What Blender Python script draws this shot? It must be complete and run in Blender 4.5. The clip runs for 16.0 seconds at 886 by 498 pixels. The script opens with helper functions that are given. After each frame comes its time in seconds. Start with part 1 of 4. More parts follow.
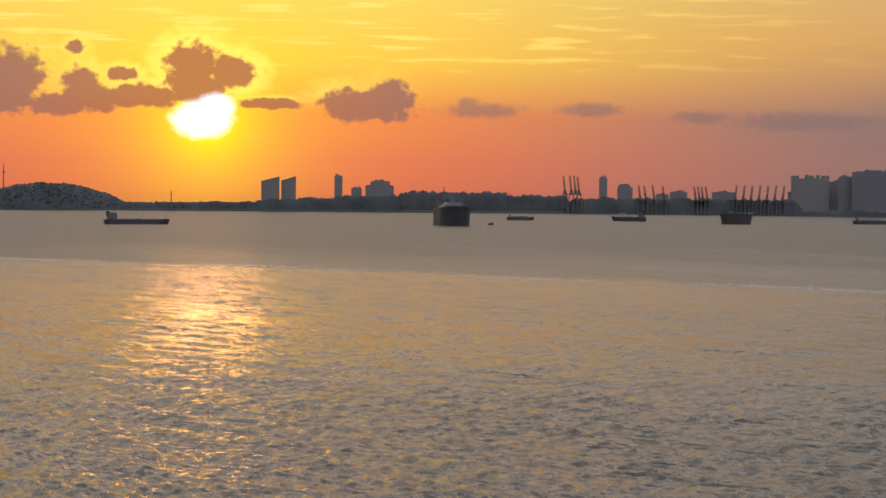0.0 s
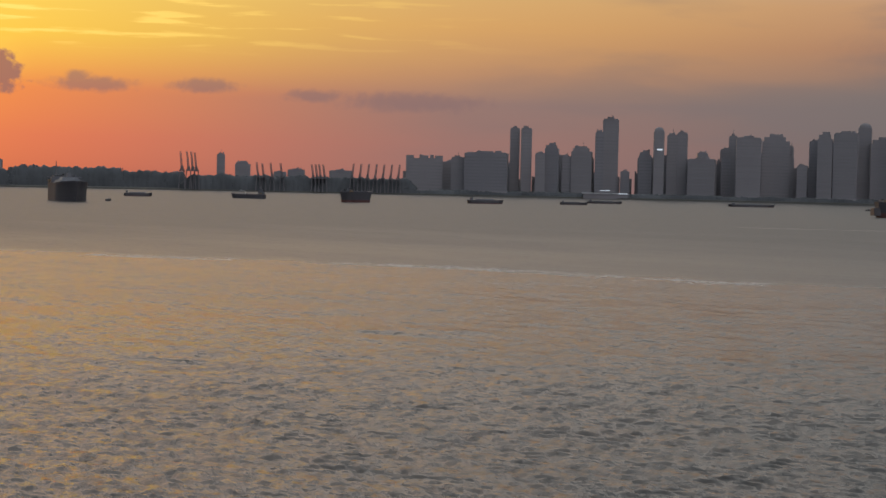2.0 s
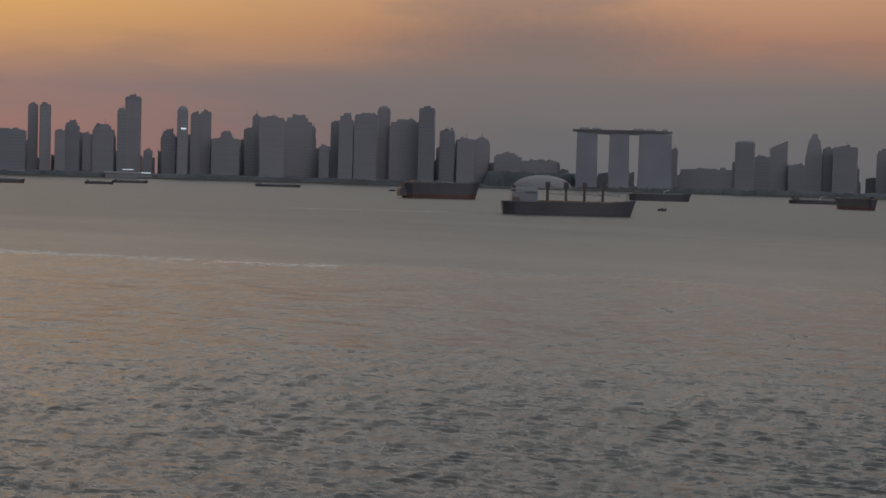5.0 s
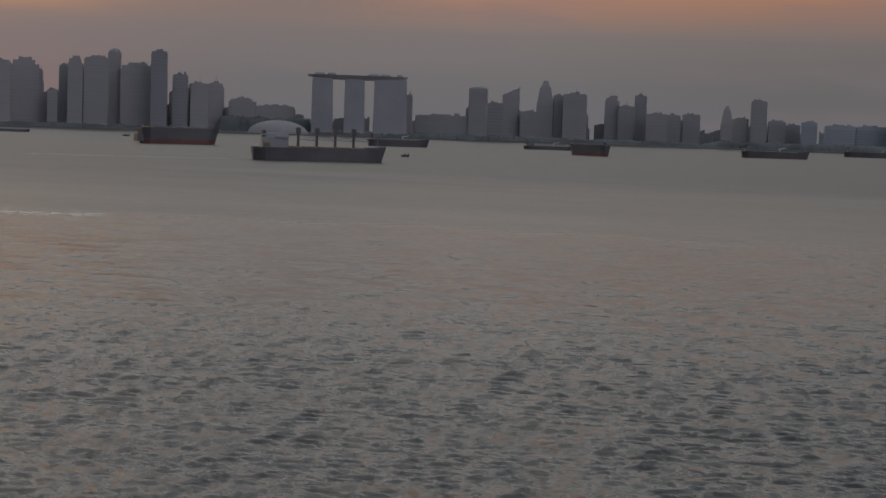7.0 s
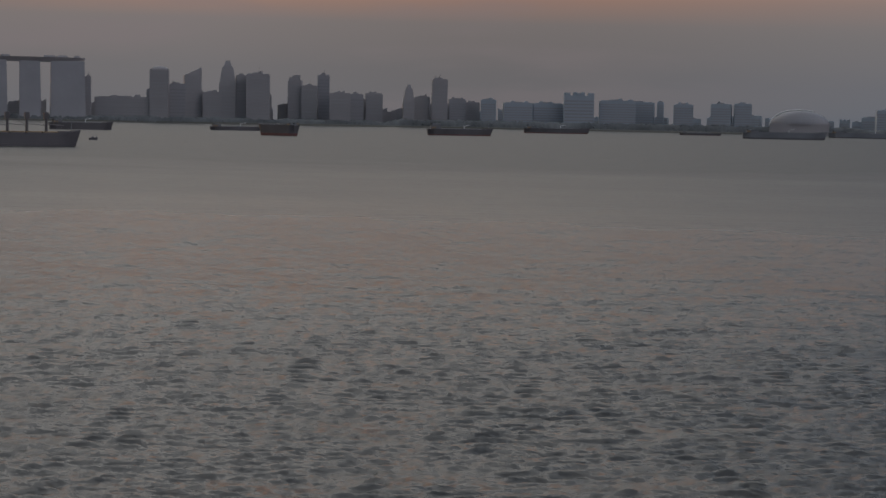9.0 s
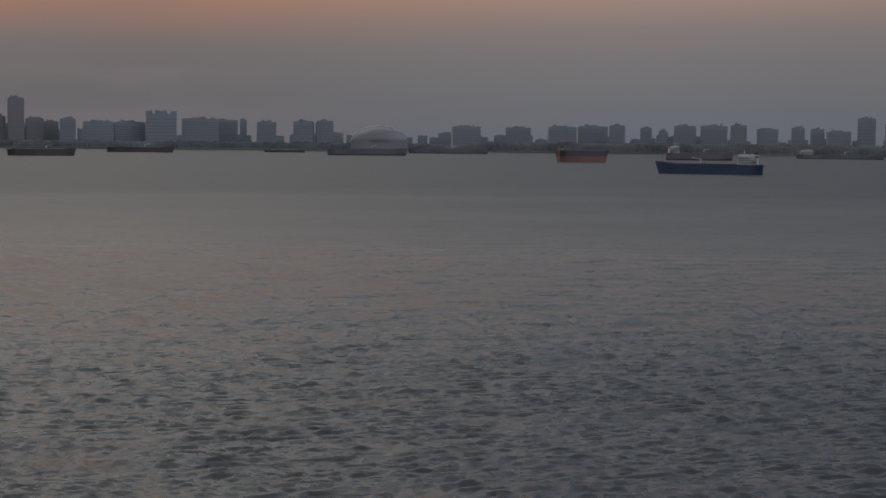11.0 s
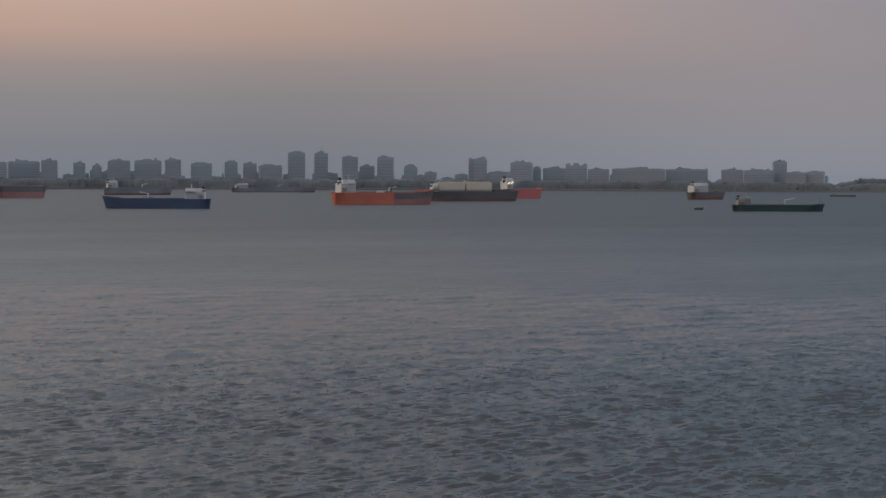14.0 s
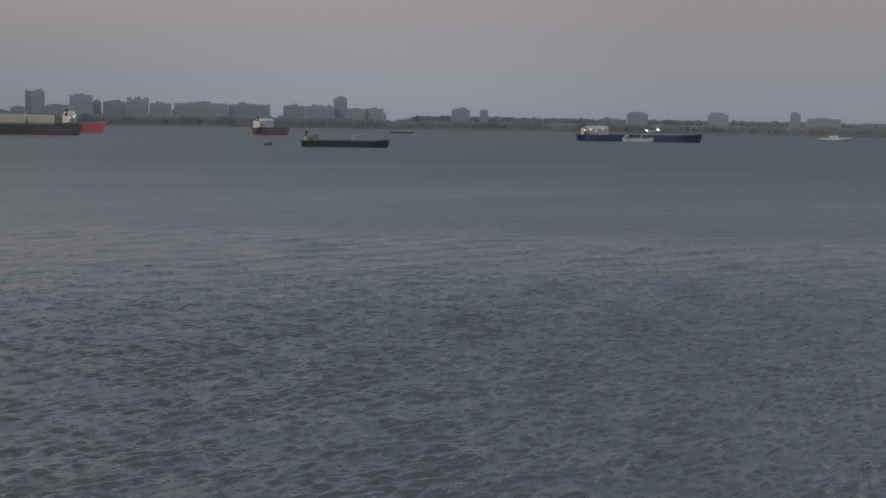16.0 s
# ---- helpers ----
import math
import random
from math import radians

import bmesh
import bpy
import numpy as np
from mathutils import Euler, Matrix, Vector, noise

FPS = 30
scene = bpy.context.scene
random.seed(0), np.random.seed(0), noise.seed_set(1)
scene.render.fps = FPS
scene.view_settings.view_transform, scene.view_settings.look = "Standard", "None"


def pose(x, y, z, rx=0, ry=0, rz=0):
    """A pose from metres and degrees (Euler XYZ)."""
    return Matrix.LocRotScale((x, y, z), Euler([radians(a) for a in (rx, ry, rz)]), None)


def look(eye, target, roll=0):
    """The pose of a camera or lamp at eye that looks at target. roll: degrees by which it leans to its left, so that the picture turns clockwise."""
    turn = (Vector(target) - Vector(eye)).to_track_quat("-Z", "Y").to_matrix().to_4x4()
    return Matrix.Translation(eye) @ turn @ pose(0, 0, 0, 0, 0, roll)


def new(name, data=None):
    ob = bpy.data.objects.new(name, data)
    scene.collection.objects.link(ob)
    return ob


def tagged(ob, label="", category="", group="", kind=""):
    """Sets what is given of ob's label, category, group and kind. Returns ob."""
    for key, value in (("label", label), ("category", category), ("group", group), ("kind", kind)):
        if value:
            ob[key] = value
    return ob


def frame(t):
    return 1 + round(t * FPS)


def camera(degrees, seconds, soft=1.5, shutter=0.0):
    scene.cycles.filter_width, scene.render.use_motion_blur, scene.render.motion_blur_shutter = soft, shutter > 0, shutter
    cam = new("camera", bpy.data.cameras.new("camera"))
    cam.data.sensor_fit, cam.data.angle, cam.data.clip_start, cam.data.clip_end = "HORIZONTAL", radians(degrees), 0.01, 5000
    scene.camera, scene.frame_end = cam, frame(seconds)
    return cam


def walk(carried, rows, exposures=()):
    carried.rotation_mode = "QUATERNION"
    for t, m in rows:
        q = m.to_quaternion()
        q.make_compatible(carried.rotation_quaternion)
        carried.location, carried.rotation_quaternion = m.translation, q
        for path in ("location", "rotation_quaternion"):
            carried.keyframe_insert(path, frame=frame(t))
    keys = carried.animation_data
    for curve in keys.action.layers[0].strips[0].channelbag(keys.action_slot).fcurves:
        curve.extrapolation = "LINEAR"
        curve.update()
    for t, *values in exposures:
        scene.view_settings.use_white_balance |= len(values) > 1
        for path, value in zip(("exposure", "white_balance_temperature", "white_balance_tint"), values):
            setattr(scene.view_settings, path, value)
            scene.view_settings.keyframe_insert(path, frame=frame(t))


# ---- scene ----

# ---- camera and its way ----
# A ship sails along +y with the camera on an upper deck, 45 m above the sea, and the camera pans to the right.
# Headings are in degrees clockwise from +y.
cam = camera(29.73, 16.0, soft=1.6)
EYE_Z = 45.0


def eye(t):
    return (-1.074 * t, 10.099 * t, EYE_Z)


def heading(t, yaw, pitch, roll):
    x, y, z = eye(t)
    return (t, pose(x, y, z, 90, 0, -yaw) @ pose(0, 0, 0, pitch, 0, 0) @ pose(0, 0, 0, 0, 0, roll))


VIEWS = [
    (0.0, 27.88, -1.80, 0.49),
    (0.5, 29.50, -2.36, 0.76),
    (1.0, 33.53, -2.33, 1.02),
    (1.5, 36.67, -1.99, 1.34),
    (2.0, 41.13, -2.39, 1.23),
    (2.5, 43.93, -1.81, 1.28),
    (3.0, 47.36, -2.56, 1.57),
    (3.5, 49.54, -2.41, 1.06),
    (4.0, 53.30, -2.76, 1.17),
    (4.5, 55.43, -2.99, 1.22),
    (5.0, 57.68, -2.69, 1.63),
    (7.3, 68.24, -3.78, 1.80),
    (7.5, 68.99, -3.28, 1.75),
    (8.0, 70.69, -3.53, 1.91),
    (8.5, 73.14, -3.84, 1.31),
    (8.7, 75.06, -4.27, 1.17),
    (10.8, 91.29, -3.75, 0.93),
    (11.0, 92.40, -3.88, 0.62),
    (11.5, 96.46, -3.46, 0.38),
    (12.0, 98.24, -2.22, 0.15),
    (12.5, 103.13, -1.89, 0.76),
    (13.0, 107.33, -1.99, 0.92),
    (13.5, 111.05, -2.77, 0.60),
    (14.0, 111.92, -2.56, 0.24),
    (14.5, 115.01, -2.88, -0.09),
    (15.0, 117.87, -2.84, -0.42),
    (15.5, 125.39, -3.58, 0.02),
    (16.0, 127.08, -4.63, 0.94),
]
# stops, white balance: the camera opens as the view turns from the sun
EXPOSURES = [(0.0, 0.18, 6050, 8), (2.5, 0.15, 5950, 8), (5.0, 0.14, 5930, 8), (8.0, 0.2, 5930, 9), (9.5, 0.22, 5900, 9), (11.0, 0.22, 5900, 9), (12.0, 0.48, 5880, 8), (13.0, 0.64, 5910, 9), (14.5, 0.84, 5920, 8), (16.0, 0.93, 5860, 6)]
walk(cam, [heading(*row) for row in VIEWS], EXPOSURES)

# ---- sky and sun ----
SUN_AZ, SUN_EL = 19.8, 2.5


def toward(az, el, r=1.0):
    a, e = radians(az), radians(el)
    return Vector((r * math.sin(a) * math.cos(e), r * math.cos(a) * math.cos(e), r * math.sin(e)))


def lin(r, g, b):
    """Scene values of a display colour."""
    return tuple((c / 255 / 12.92) if c < 10.3 else ((c / 255 + 0.055) / 1.055) ** 2.4 for c in (r, g, b)) + (1.0,)


def node(tree, kind, **values):
    n = tree.nodes.new(kind)
    for key, value in values.items():
        if key in n.inputs:
            n.inputs[key].default_value = value
    return n


def math_node(tree, op, a, b=None, clamp=False):
    n = tree.nodes.new("ShaderNodeMath")
    n.operation, n.use_clamp = op, clamp
    for k, value in enumerate((a, b)):
        if value is None:
            continue
        if isinstance(value, (int, float)):
            n.inputs[k].default_value = value
        else:
            tree.links.new(value, n.inputs[k])
    return n.outputs[0]


def ramp(tree, fac, stops, ease=False):
    n = tree.nodes.new("ShaderNodeValToRGB")
    e = n.color_ramp.elements
    n.color_ramp.interpolation = "EASE" if ease else "LINEAR"
    while len(e) < len(stops):
        e.new(1.0)
    for k, (at, colour) in enumerate(stops):
        e[k].position = at
        e[k].color = colour if len(colour) == 4 else (*colour, 1)
    if fac is not None:
        tree.links.new(fac, n.inputs[0])
    return n.outputs[0]


def mix(tree, fac, a, b, blend="MIX"):
    n = tree.nodes.new("ShaderNodeMix")
    n.data_type, n.blend_type, n.clamp_factor = "RGBA", blend, True
    for sock, value in ((n.inputs[0], fac), (n.inputs[6], a), (n.inputs[7], b)):
        if isinstance(value, (int, float)):
            sock.default_value = value
        elif isinstance(value, tuple):
            sock.default_value = value
        else:
            tree.links.new(value, sock)
    return n.outputs[2]


def span(tree, value, lo, hi):
    n = tree.nodes.new("ShaderNodeMapRange")
    n.interpolation_type = "SMOOTHSTEP"
    n.inputs[1].default_value, n.inputs[2].default_value = lo, hi
    tree.links.new(value, n.inputs[0])
    return n.outputs[0]


# heading, elevation and half sizes of the clouds' lobes, in degrees
CLOUD_LOBES = [(13.2, 3.9, 1.35, 1.0), (12.9, 3.2, 1.5, 0.6), (15.45, 4.9, 0.34, 0.24), (15.6, 3.6, 0.62, 0.72), (16.1, 3.2, 0.95, 0.52), (14.9, 2.95, 1.1, 0.4), (17.0, 4.05, 0.55, 0.26),
               (19.35, 4.35, 1.0, 0.82), (20.6, 4.15, 0.9, 0.6), (19.5, 3.65, 1.15, 0.6), (17.6, 3.3, 1.6, 0.45), (22.0, 3.1, 1.2, 0.2), (24.7, 3.1, 1.1, 0.6), (26.05, 3.25, 0.85, 0.74), (25.3, 2.9, 1.6, 0.34)]
FAINT_LOBES = [(29.2, 2.95, 1.9, 0.36), (28.7, 3.15, 0.6, 0.35), (32.9, 3.0, 1.5, 0.34), (36.6, 2.75, 1.3, 0.3), (40.0, 2.6, 3.4, 0.45)]


def make_world():
    world = bpy.data.worlds.new("sunset_sky")
    scene.world = world
    world.use_nodes = True
    t = world.node_tree
    t.nodes.clear()
    out = t.nodes.new("ShaderNodeOutputWorld")
    back = t.nodes.new("ShaderNodeBackground")
    sky = t.nodes.new("ShaderNodeTexSky")
    sky.sky_type, sky.sun_disc = "NISHITA", False
    sky.sun_elevation, sky.sun_rotation = radians(SUN_EL), radians(SUN_AZ)
    sky.air_density, sky.dust_density = 1.5, 4.0
    coord = t.nodes.new("ShaderNodeTexCoord")
    way = coord.outputs["Generated"]
    sep = t.nodes.new("ShaderNodeSeparateXYZ")
    t.links.new(way, sep.inputs[0])
    el = math_node(t, "MULTIPLY", math_node(t, "ARCSINE", sep.outputs[2]), 180 / math.pi)
    az = math_node(t, "MULTIPLY", math_node(t, "ARCTAN2", sep.outputs[0], sep.outputs[1]), 180 / math.pi)
    turn = math_node(t, "SUBTRACT", az, SUN_AZ)
    wrapped = math_node(t, "SUBTRACT", math_node(t, "FLOORED_MODULO", math_node(t, "ADD", turn, 180.0), 360.0), 180.0)
    off = math_node(t, "ABSOLUTE", wrapped)
    f = math_node(t, "SQRT", math_node(t, "DIVIDE", math_node(t, "MAXIMUM", el, 0.0), 90.0), clamp=True)

    def at(deg):
        return math.sqrt(deg / 90)

    def bands(stops):
        return ramp(t, f, [(at(d), lin(*c)) for d, c in stops])

    a = bands([(0, (200, 98, 68)), (1.2, (222, 112, 72)), (2.8, (236, 132, 66)), (4.6, (248, 196, 66)), (6.8, (246, 206, 88)), (9, (232, 192, 164)), (16, (244, 212, 196)), (35, (252, 234, 222)), (60, (236, 226, 218)), (90, (184, 180, 178))])
    b = bands([(0, (146, 104, 96)), (1.2, (152, 110, 99)), (2.6, (146, 114, 103)), (3.6, (184, 134, 96)), (5.2, (210, 156, 92)), (7.0, (212, 168, 104)), (9, (212, 188, 164)), (16, (228, 210, 194)), (35, (242, 230, 219)), (60, (228, 221, 213)), (90, (182, 179, 178))])
    c = bands([(0, (101, 98, 98)), (1.4, (107, 101, 98)), (3.0, (117, 107, 101)), (4.6, (162, 118, 94)), (6.0, (184, 138, 104)), (8.5, (176, 166, 154)), (16, (208, 199, 187)), (35, (224, 219, 211)), (60, (212, 210, 206)), (90, (168, 169, 173))])
    d = bands([(0, (116, 119, 124)), (1.0, (124, 122, 124)), (2.6, (136, 129, 125)), (3.7, (151, 136, 128)), (4.8, (178, 149, 132)), (6.6, (190, 162, 144)), (8.8, (148, 152, 156)), (22, (160, 166, 173)), (50, (168, 174, 181)), (90, (148, 154, 162))])
    e = bands([(0, (151, 152, 158)), (1.0, (160, 157, 159)), (2.4, (166, 157, 156)), (4.0, (170, 158, 156)), (6.6, (168, 159, 160)), (8.8, (140, 156, 172)), (22, (138, 157, 178)), (90, (128, 140, 155))])
    # unseen side behind the viewer, brightened to lift the skyline and hulls
    g = bands([(0, (172, 162, 164)), (3.0, (202, 184, 184)), (8, (220, 206, 206)), (25, (222, 216, 216)), (60, (204, 202, 206)), (90, (150, 154, 162))])
    col = mix(t, span(t, off, 2, 24), a, b)
    col = mix(t, span(t, off, 19, 42), col, c)
    col = mix(t, span(t, off, 58, 84), col, d)
    col = mix(t, span(t, off, 84, 110), col, e)
    # away from the sun the sky grows dimmer, until the pale pink of the opposite side
    away = math_node(t, "MINIMUM", math_node(t, "MAXIMUM", math_node(t, "SUBTRACT", off, 50.0), 0.0), 65.0)
    col = mix(t, 1.0, col, math_node(t, "POWER", 2.0, math_node(t, "MULTIPLY", away, -0.02)), "MULTIPLY")
    col = mix(t, span(t, off, 126, 162), col, g)
    # thin bright cirrus streaks above the sun, and a soft smoky bank further on
    plane = t.nodes.new("ShaderNodeCombineXYZ")
    t.links.new(az, plane.inputs[0])
    t.links.new(el, plane.inputs[1])

    def sky_noise(sx, sy, scale, detail, shift=0.0, rough=0.5):
        m = t.nodes.new("ShaderNodeMapping")
        m.inputs["Scale"].default_value = (sx, sy, 1)
        m.inputs["Location"].default_value = (shift, shift * 0.7, 0)
        t.links.new(plane.outputs[0], m.inputs[0])
        n = node(t, "ShaderNodeTexNoise", Scale=scale, Detail=detail, Roughness=rough)
        t.links.new(m.outputs[0], n.inputs["Vector"])
        return n.outputs[0]

    streak = span(t, sky_noise(0.16, 2.1, 1.9, 6.0, 3.0), 0.53, 0.66)
    high = math_node(t, "MULTIPLY", span(t, el, 3.9, 4.9), math_node(t, "SUBTRACT", 1.0, span(t, off, 3, 26)))
    col = mix(t, math_node(t, "MULTIPLY", math_node(t, "MULTIPLY", streak, high), 0.8), col, (1.15, 0.74, 0.16, 1))
    bank = math_node(t, "MULTIPLY", math_node(t, "MULTIPLY", span(t, sky_noise(0.09, 0.42, 1.0, 5.0, 9.0), 0.46, 0.64), math_node(t, "SUBTRACT", 1.0, span(t, off, 55, 75))), span(t, off, 14, 34))
    col = mix(t, math_node(t, "MULTIPLY", bank, 0.42), col, lin(118, 106, 103))
    # the sun behind haze: a core that burns out, and its halo
    dot = t.nodes.new("ShaderNodeVectorMath")
    dot.operation = "DOT_PRODUCT"
    t.links.new(way, dot.inputs[0])
    dot.inputs[1].default_value = toward(SUN_AZ, SUN_EL)
    angle = math_node(t, "MULTIPLY", math_node(t, "ARCCOSINE", math_node(t, "MINIMUM", dot.outputs["Value"], 1.0)), 180 / math.pi)
    halo = math_node(t, "POWER", 2.718, math_node(t, "DIVIDE", angle, -1.5), clamp=True)
    wide = math_node(t, "POWER", 2.718, math_node(t, "DIVIDE", angle, -6.0))
    col = mix(t, math_node(t, "MULTIPLY", halo, 1.5, clamp=True), col, (1.15, 0.78, 0.006, 1))
    col = mix(t, 1.0, col, mix(t, wide, (0, 0, 0, 1), (0.16, 0.05, 0.0, 1)), "ADD")

    # cumulus clouds: lobes in the sky's two angles, with ragged edges
    def lobe(density, a0, e0, w, h):
        u = math_node(t, "POWER", math_node(t, "DIVIDE", math_node(t, "SUBTRACT", az, a0), w), 2.0)
        v = math_node(t, "POWER", math_node(t, "DIVIDE", math_node(t, "SUBTRACT", el, e0), h), 2.0)
        q = math_node(t, "SUBTRACT", 1.0, math_node(t, "SQRT", math_node(t, "ADD", u, v)))
        return q if density is None else math_node(t, "MAXIMUM", density, q)

    near = None
    for spec in CLOUD_LOBES:
        near = lobe(near, *spec)
    faint_bank = None
    for spec in FAINT_LOBES:
        faint_bank = lobe(faint_bank, *spec)
    ragged = math_node(t, "MULTIPLY", math_node(t, "SUBTRACT", sky_noise(1.0, 1.15, 2.6, 4.0, 1.0, 0.5), 0.5), 1.25)
    dens = math_node(t, "ADD", near, ragged)
    edge = math_node(t, "MULTIPLY", span(t, dens, -1.0, 0.0), math_node(t, "SUBTRACT", 1.0, span(t, off, 1.0, 8.0)))
    col = mix(t, math_node(t, "MULTIPLY", edge, math_node(t, "MULTIPLY", span(t, el, 2.9, 3.6), 0.7)), col, (1.35, 0.92, 0.14, 1))
    body = span(t, dens, -0.12, 0.26)
    tint = mix(t, span(t, off, 0.5, 9.0), lin(186, 112, 62), lin(150, 108, 98))
    tint = mix(t, math_node(t, "MULTIPLY", sky_noise(1.0, 1.0, 3.5, 4.0, 5.0), 0.5), tint, lin(168, 104, 84))
    col = mix(t, math_node(t, "MULTIPLY", body, 0.93), col, tint)
    pale = span(t, math_node(t, "ADD", faint_bank, math_node(t, "MULTIPLY", ragged, 0.7)), 0.0, 0.7)
    col = mix(t, math_node(t, "MULTIPLY", pale, 0.6), col, lin(132, 104, 100))
    smoke = span(t, math_node(t, "ADD", lobe(None, 61.0, 4.3, 8.0, 2.0), math_node(t, "MULTIPLY", ragged, 0.2)), 0.0, 0.9)
    col = mix(t, math_node(t, "MULTIPLY", smoke, 0.75), col, lin(118, 106, 100))
    core = span(t, math_node(t, "ADD", lobe(lobe(None, SUN_AZ - 0.15, 2.55, 1.25, 0.78), SUN_AZ + 0.3, 2.95, 0.8, 0.6), math_node(t, "MULTIPLY", ragged, 0.3)), 0.0, 0.42)
    col = mix(t, 1.0, col, mix(t, core, (0, 0, 0, 1), (0.6, 0.75, 0.9, 1)), "ADD")
    # the clear sky's own light
    faint = mix(t, math_node(t, "MULTIPLY", span(t, el, 6, 40), 0.02), (0, 0, 0, 1), sky.outputs[0])
    col = mix(t, 1.0, col, faint, "ADD")
    t.links.new(col, back.inputs[0])
    back.inputs[1].default_value = 1.0
    t.links.new(back.outputs[0], out.inputs[0])


make_world()
sun_data = bpy.data.lights.new("sun", "SUN")
sun_data.energy, sun_data.angle, sun_data.color = 0.018, radians(4.0), (1.0, 0.36, 0.10)
sun = new("sun", sun_data)
sun.matrix_world = look(toward(SUN_AZ, SUN_EL, 1000), (0, 0, 0))

# ---- materials ----
MATERIALS = {}


def surface(name, colour, rough=0.6, metal=0.0, scale=0.4, vary=0.25, bump=0.3, emit=None):
    """Paint, concrete or glass with stains at two scales and fine relief."""
    if name in MATERIALS:
        return MATERIALS[name]
    m = bpy.data.materials.new(name)
    m.use_nodes = True
    t = m.node_tree
    p = t.nodes["Principled BSDF"]
    p.inputs["Roughness"].default_value, p.inputs["Metallic"].default_value = rough, metal
    coord = t.nodes.new("ShaderNodeTexCoord")
    big = node(t, "ShaderNodeTexNoise", Scale=scale * 0.12, Detail=5.0)
    fine = node(t, "ShaderNodeTexNoise", Scale=scale * 2.0, Detail=6.0)
    for n in (big, fine):
        t.links.new(coord.outputs["Object"], n.inputs["Vector"])
    info = t.nodes.new("ShaderNodeObjectInfo")
    c = (*colour, 1)
    dark = tuple(v * (1 - vary) for v in colour) + (1,)
    light = tuple(min(1, v * (1 + vary)) for v in colour) + (1,)
    col = ramp(t, big.outputs[0], [(0.3, dark), (0.7, light)])
    col = mix(t, math_node(t, "MULTIPLY", fine.outputs[0], 0.35), col, dark)
    col = mix(t, math_node(t, "MULTIPLY", info.outputs["Random"], 0.3), col, tuple(v * 0.72 for v in colour) + (1,))
    t.links.new(col, p.inputs["Base Color"])
    b = node(t, "ShaderNodeBump", Strength=bump, Distance=0.05)
    t.links.new(fine.outputs[0], b.inputs["Height"])
    t.links.new(b.outputs[0], p.inputs["Normal"])
    if emit:
        p.inputs["Emission Color"].default_value, p.inputs["Emission Strength"].default_value = (*emit[:3], 1), emit[3]
    MATERIALS[name] = m
    return m


def make_water():
    m = bpy.data.materials.new("sea_water")
    m.use_nodes = True
    t = m.node_tree
    p = t.nodes["Principled BSDF"]
    p.inputs["Base Color"].default_value = (0.06, 0.06, 0.058, 1)
    p.inputs["IOR"].default_value = 1.333
    coord = t.nodes.new("ShaderNodeTexCoord")
    turn = t.nodes.new("ShaderNodeMapping")
    turn.inputs["Rotation"].default_value = (0, 0, radians(6))
    turn.inputs["Scale"].default_value = (1.6, 0.6, 1.0)
    t.links.new(coord.outputs["Object"], turn.inputs[0])
    patches = node(t, "ShaderNodeTexNoise", Scale=0.004, Detail=4.0)
    t.links.new(turn.outputs[0], patches.inputs["Vector"])
    chop = node(t, "ShaderNodeTexNoise", Scale=0.6, Detail=4.0, Roughness=0.62)
    swell = node(t, "ShaderNodeTexNoise", Scale=0.24, Detail=3.0)
    ripple = node(t, "ShaderNodeTexNoise", Scale=2.0, Detail=3.0)
    gusts = node(t, "ShaderNodeTexNoise", Scale=0.05, Detail=4.0, Roughness=0.7)
    for n in (chop, swell, ripple, gusts):
        t.links.new(turn.outputs[0], n.inputs["Vector"])
    # beyond the tide rip the water lies calmer
    calm = t.nodes.new("ShaderNodeAttribute")
    calm.attribute_name = "calm"
    lively = math_node(t, "SUBTRACT", 1.0, math_node(t, "MULTIPLY", calm.outputs["Fac"], 0.65))

    # slopes of the waves that are too small for the mesh
    def slopes(source, k):
        centred = t.nodes.new("ShaderNodeVectorMath")
        centred.operation = "SUBTRACT"
        t.links.new(source.outputs["Color"], centred.inputs[0])
        centred.inputs[1].default_value = (0.5, 0.5, 0.5)
        scaled = t.nodes.new("ShaderNodeVectorMath")
        scaled.operation = "MULTIPLY"
        t.links.new(centred.outputs[0], scaled.inputs[0])
        scaled.inputs[1].default_value = (k, 0.6 * k, 0)
        return scaled.outputs[0]

    def plus(a, b):
        n = t.nodes.new("ShaderNodeVectorMath")
        t.links.new(a, n.inputs[0])
        t.links.new(b, n.inputs[1])
        return n.outputs[0]

    geo = t.nodes.new("ShaderNodeNewGeometry")
    fine = plus(plus(slopes(chop, 1.6), slopes(ripple, 1.0)), plus(slopes(swell, 0.7), slopes(gusts, 0.9)))
    eased = t.nodes.new("ShaderNodeVectorMath")
    eased.operation = "SCALE"
    t.links.new(fine, eased.inputs[0])
    t.links.new(lively, eased.inputs["Scale"])
    total = plus(eased.outputs[0], geo.outputs["Normal"])
    unit = t.nodes.new("ShaderNodeVectorMath")
    unit.operation = "NORMALIZE"
    t.links.new(total, unit.inputs[0])
    t.links.new(unit.outputs[0], p.inputs["Normal"])
    rough = t.nodes.new("ShaderNodeMapRange")
    rough.inputs[1].default_value, rough.inputs[2].default_value = 150, 1500
    rough.inputs[3].default_value, rough.inputs[4].default_value = 0.10, 0.34
    far = t.nodes.new("ShaderNodeVectorMath")
    far.operation = "LENGTH"
    t.links.new(coord.outputs["Object"], far.inputs[0])
    uneven = math_node(t, "ADD", far.outputs["Value"], math_node(t, "MULTIPLY", math_node(t, "SUBTRACT", patches.outputs[0], 0.5), 900.0))
    t.links.new(uneven, rough.inputs[0])
    t.links.new(math_node(t, "ADD", rough.outputs[0], math_node(t, "MULTIPLY", calm.outputs["Fac"], 0.11)), p.inputs["Roughness"])
    return m


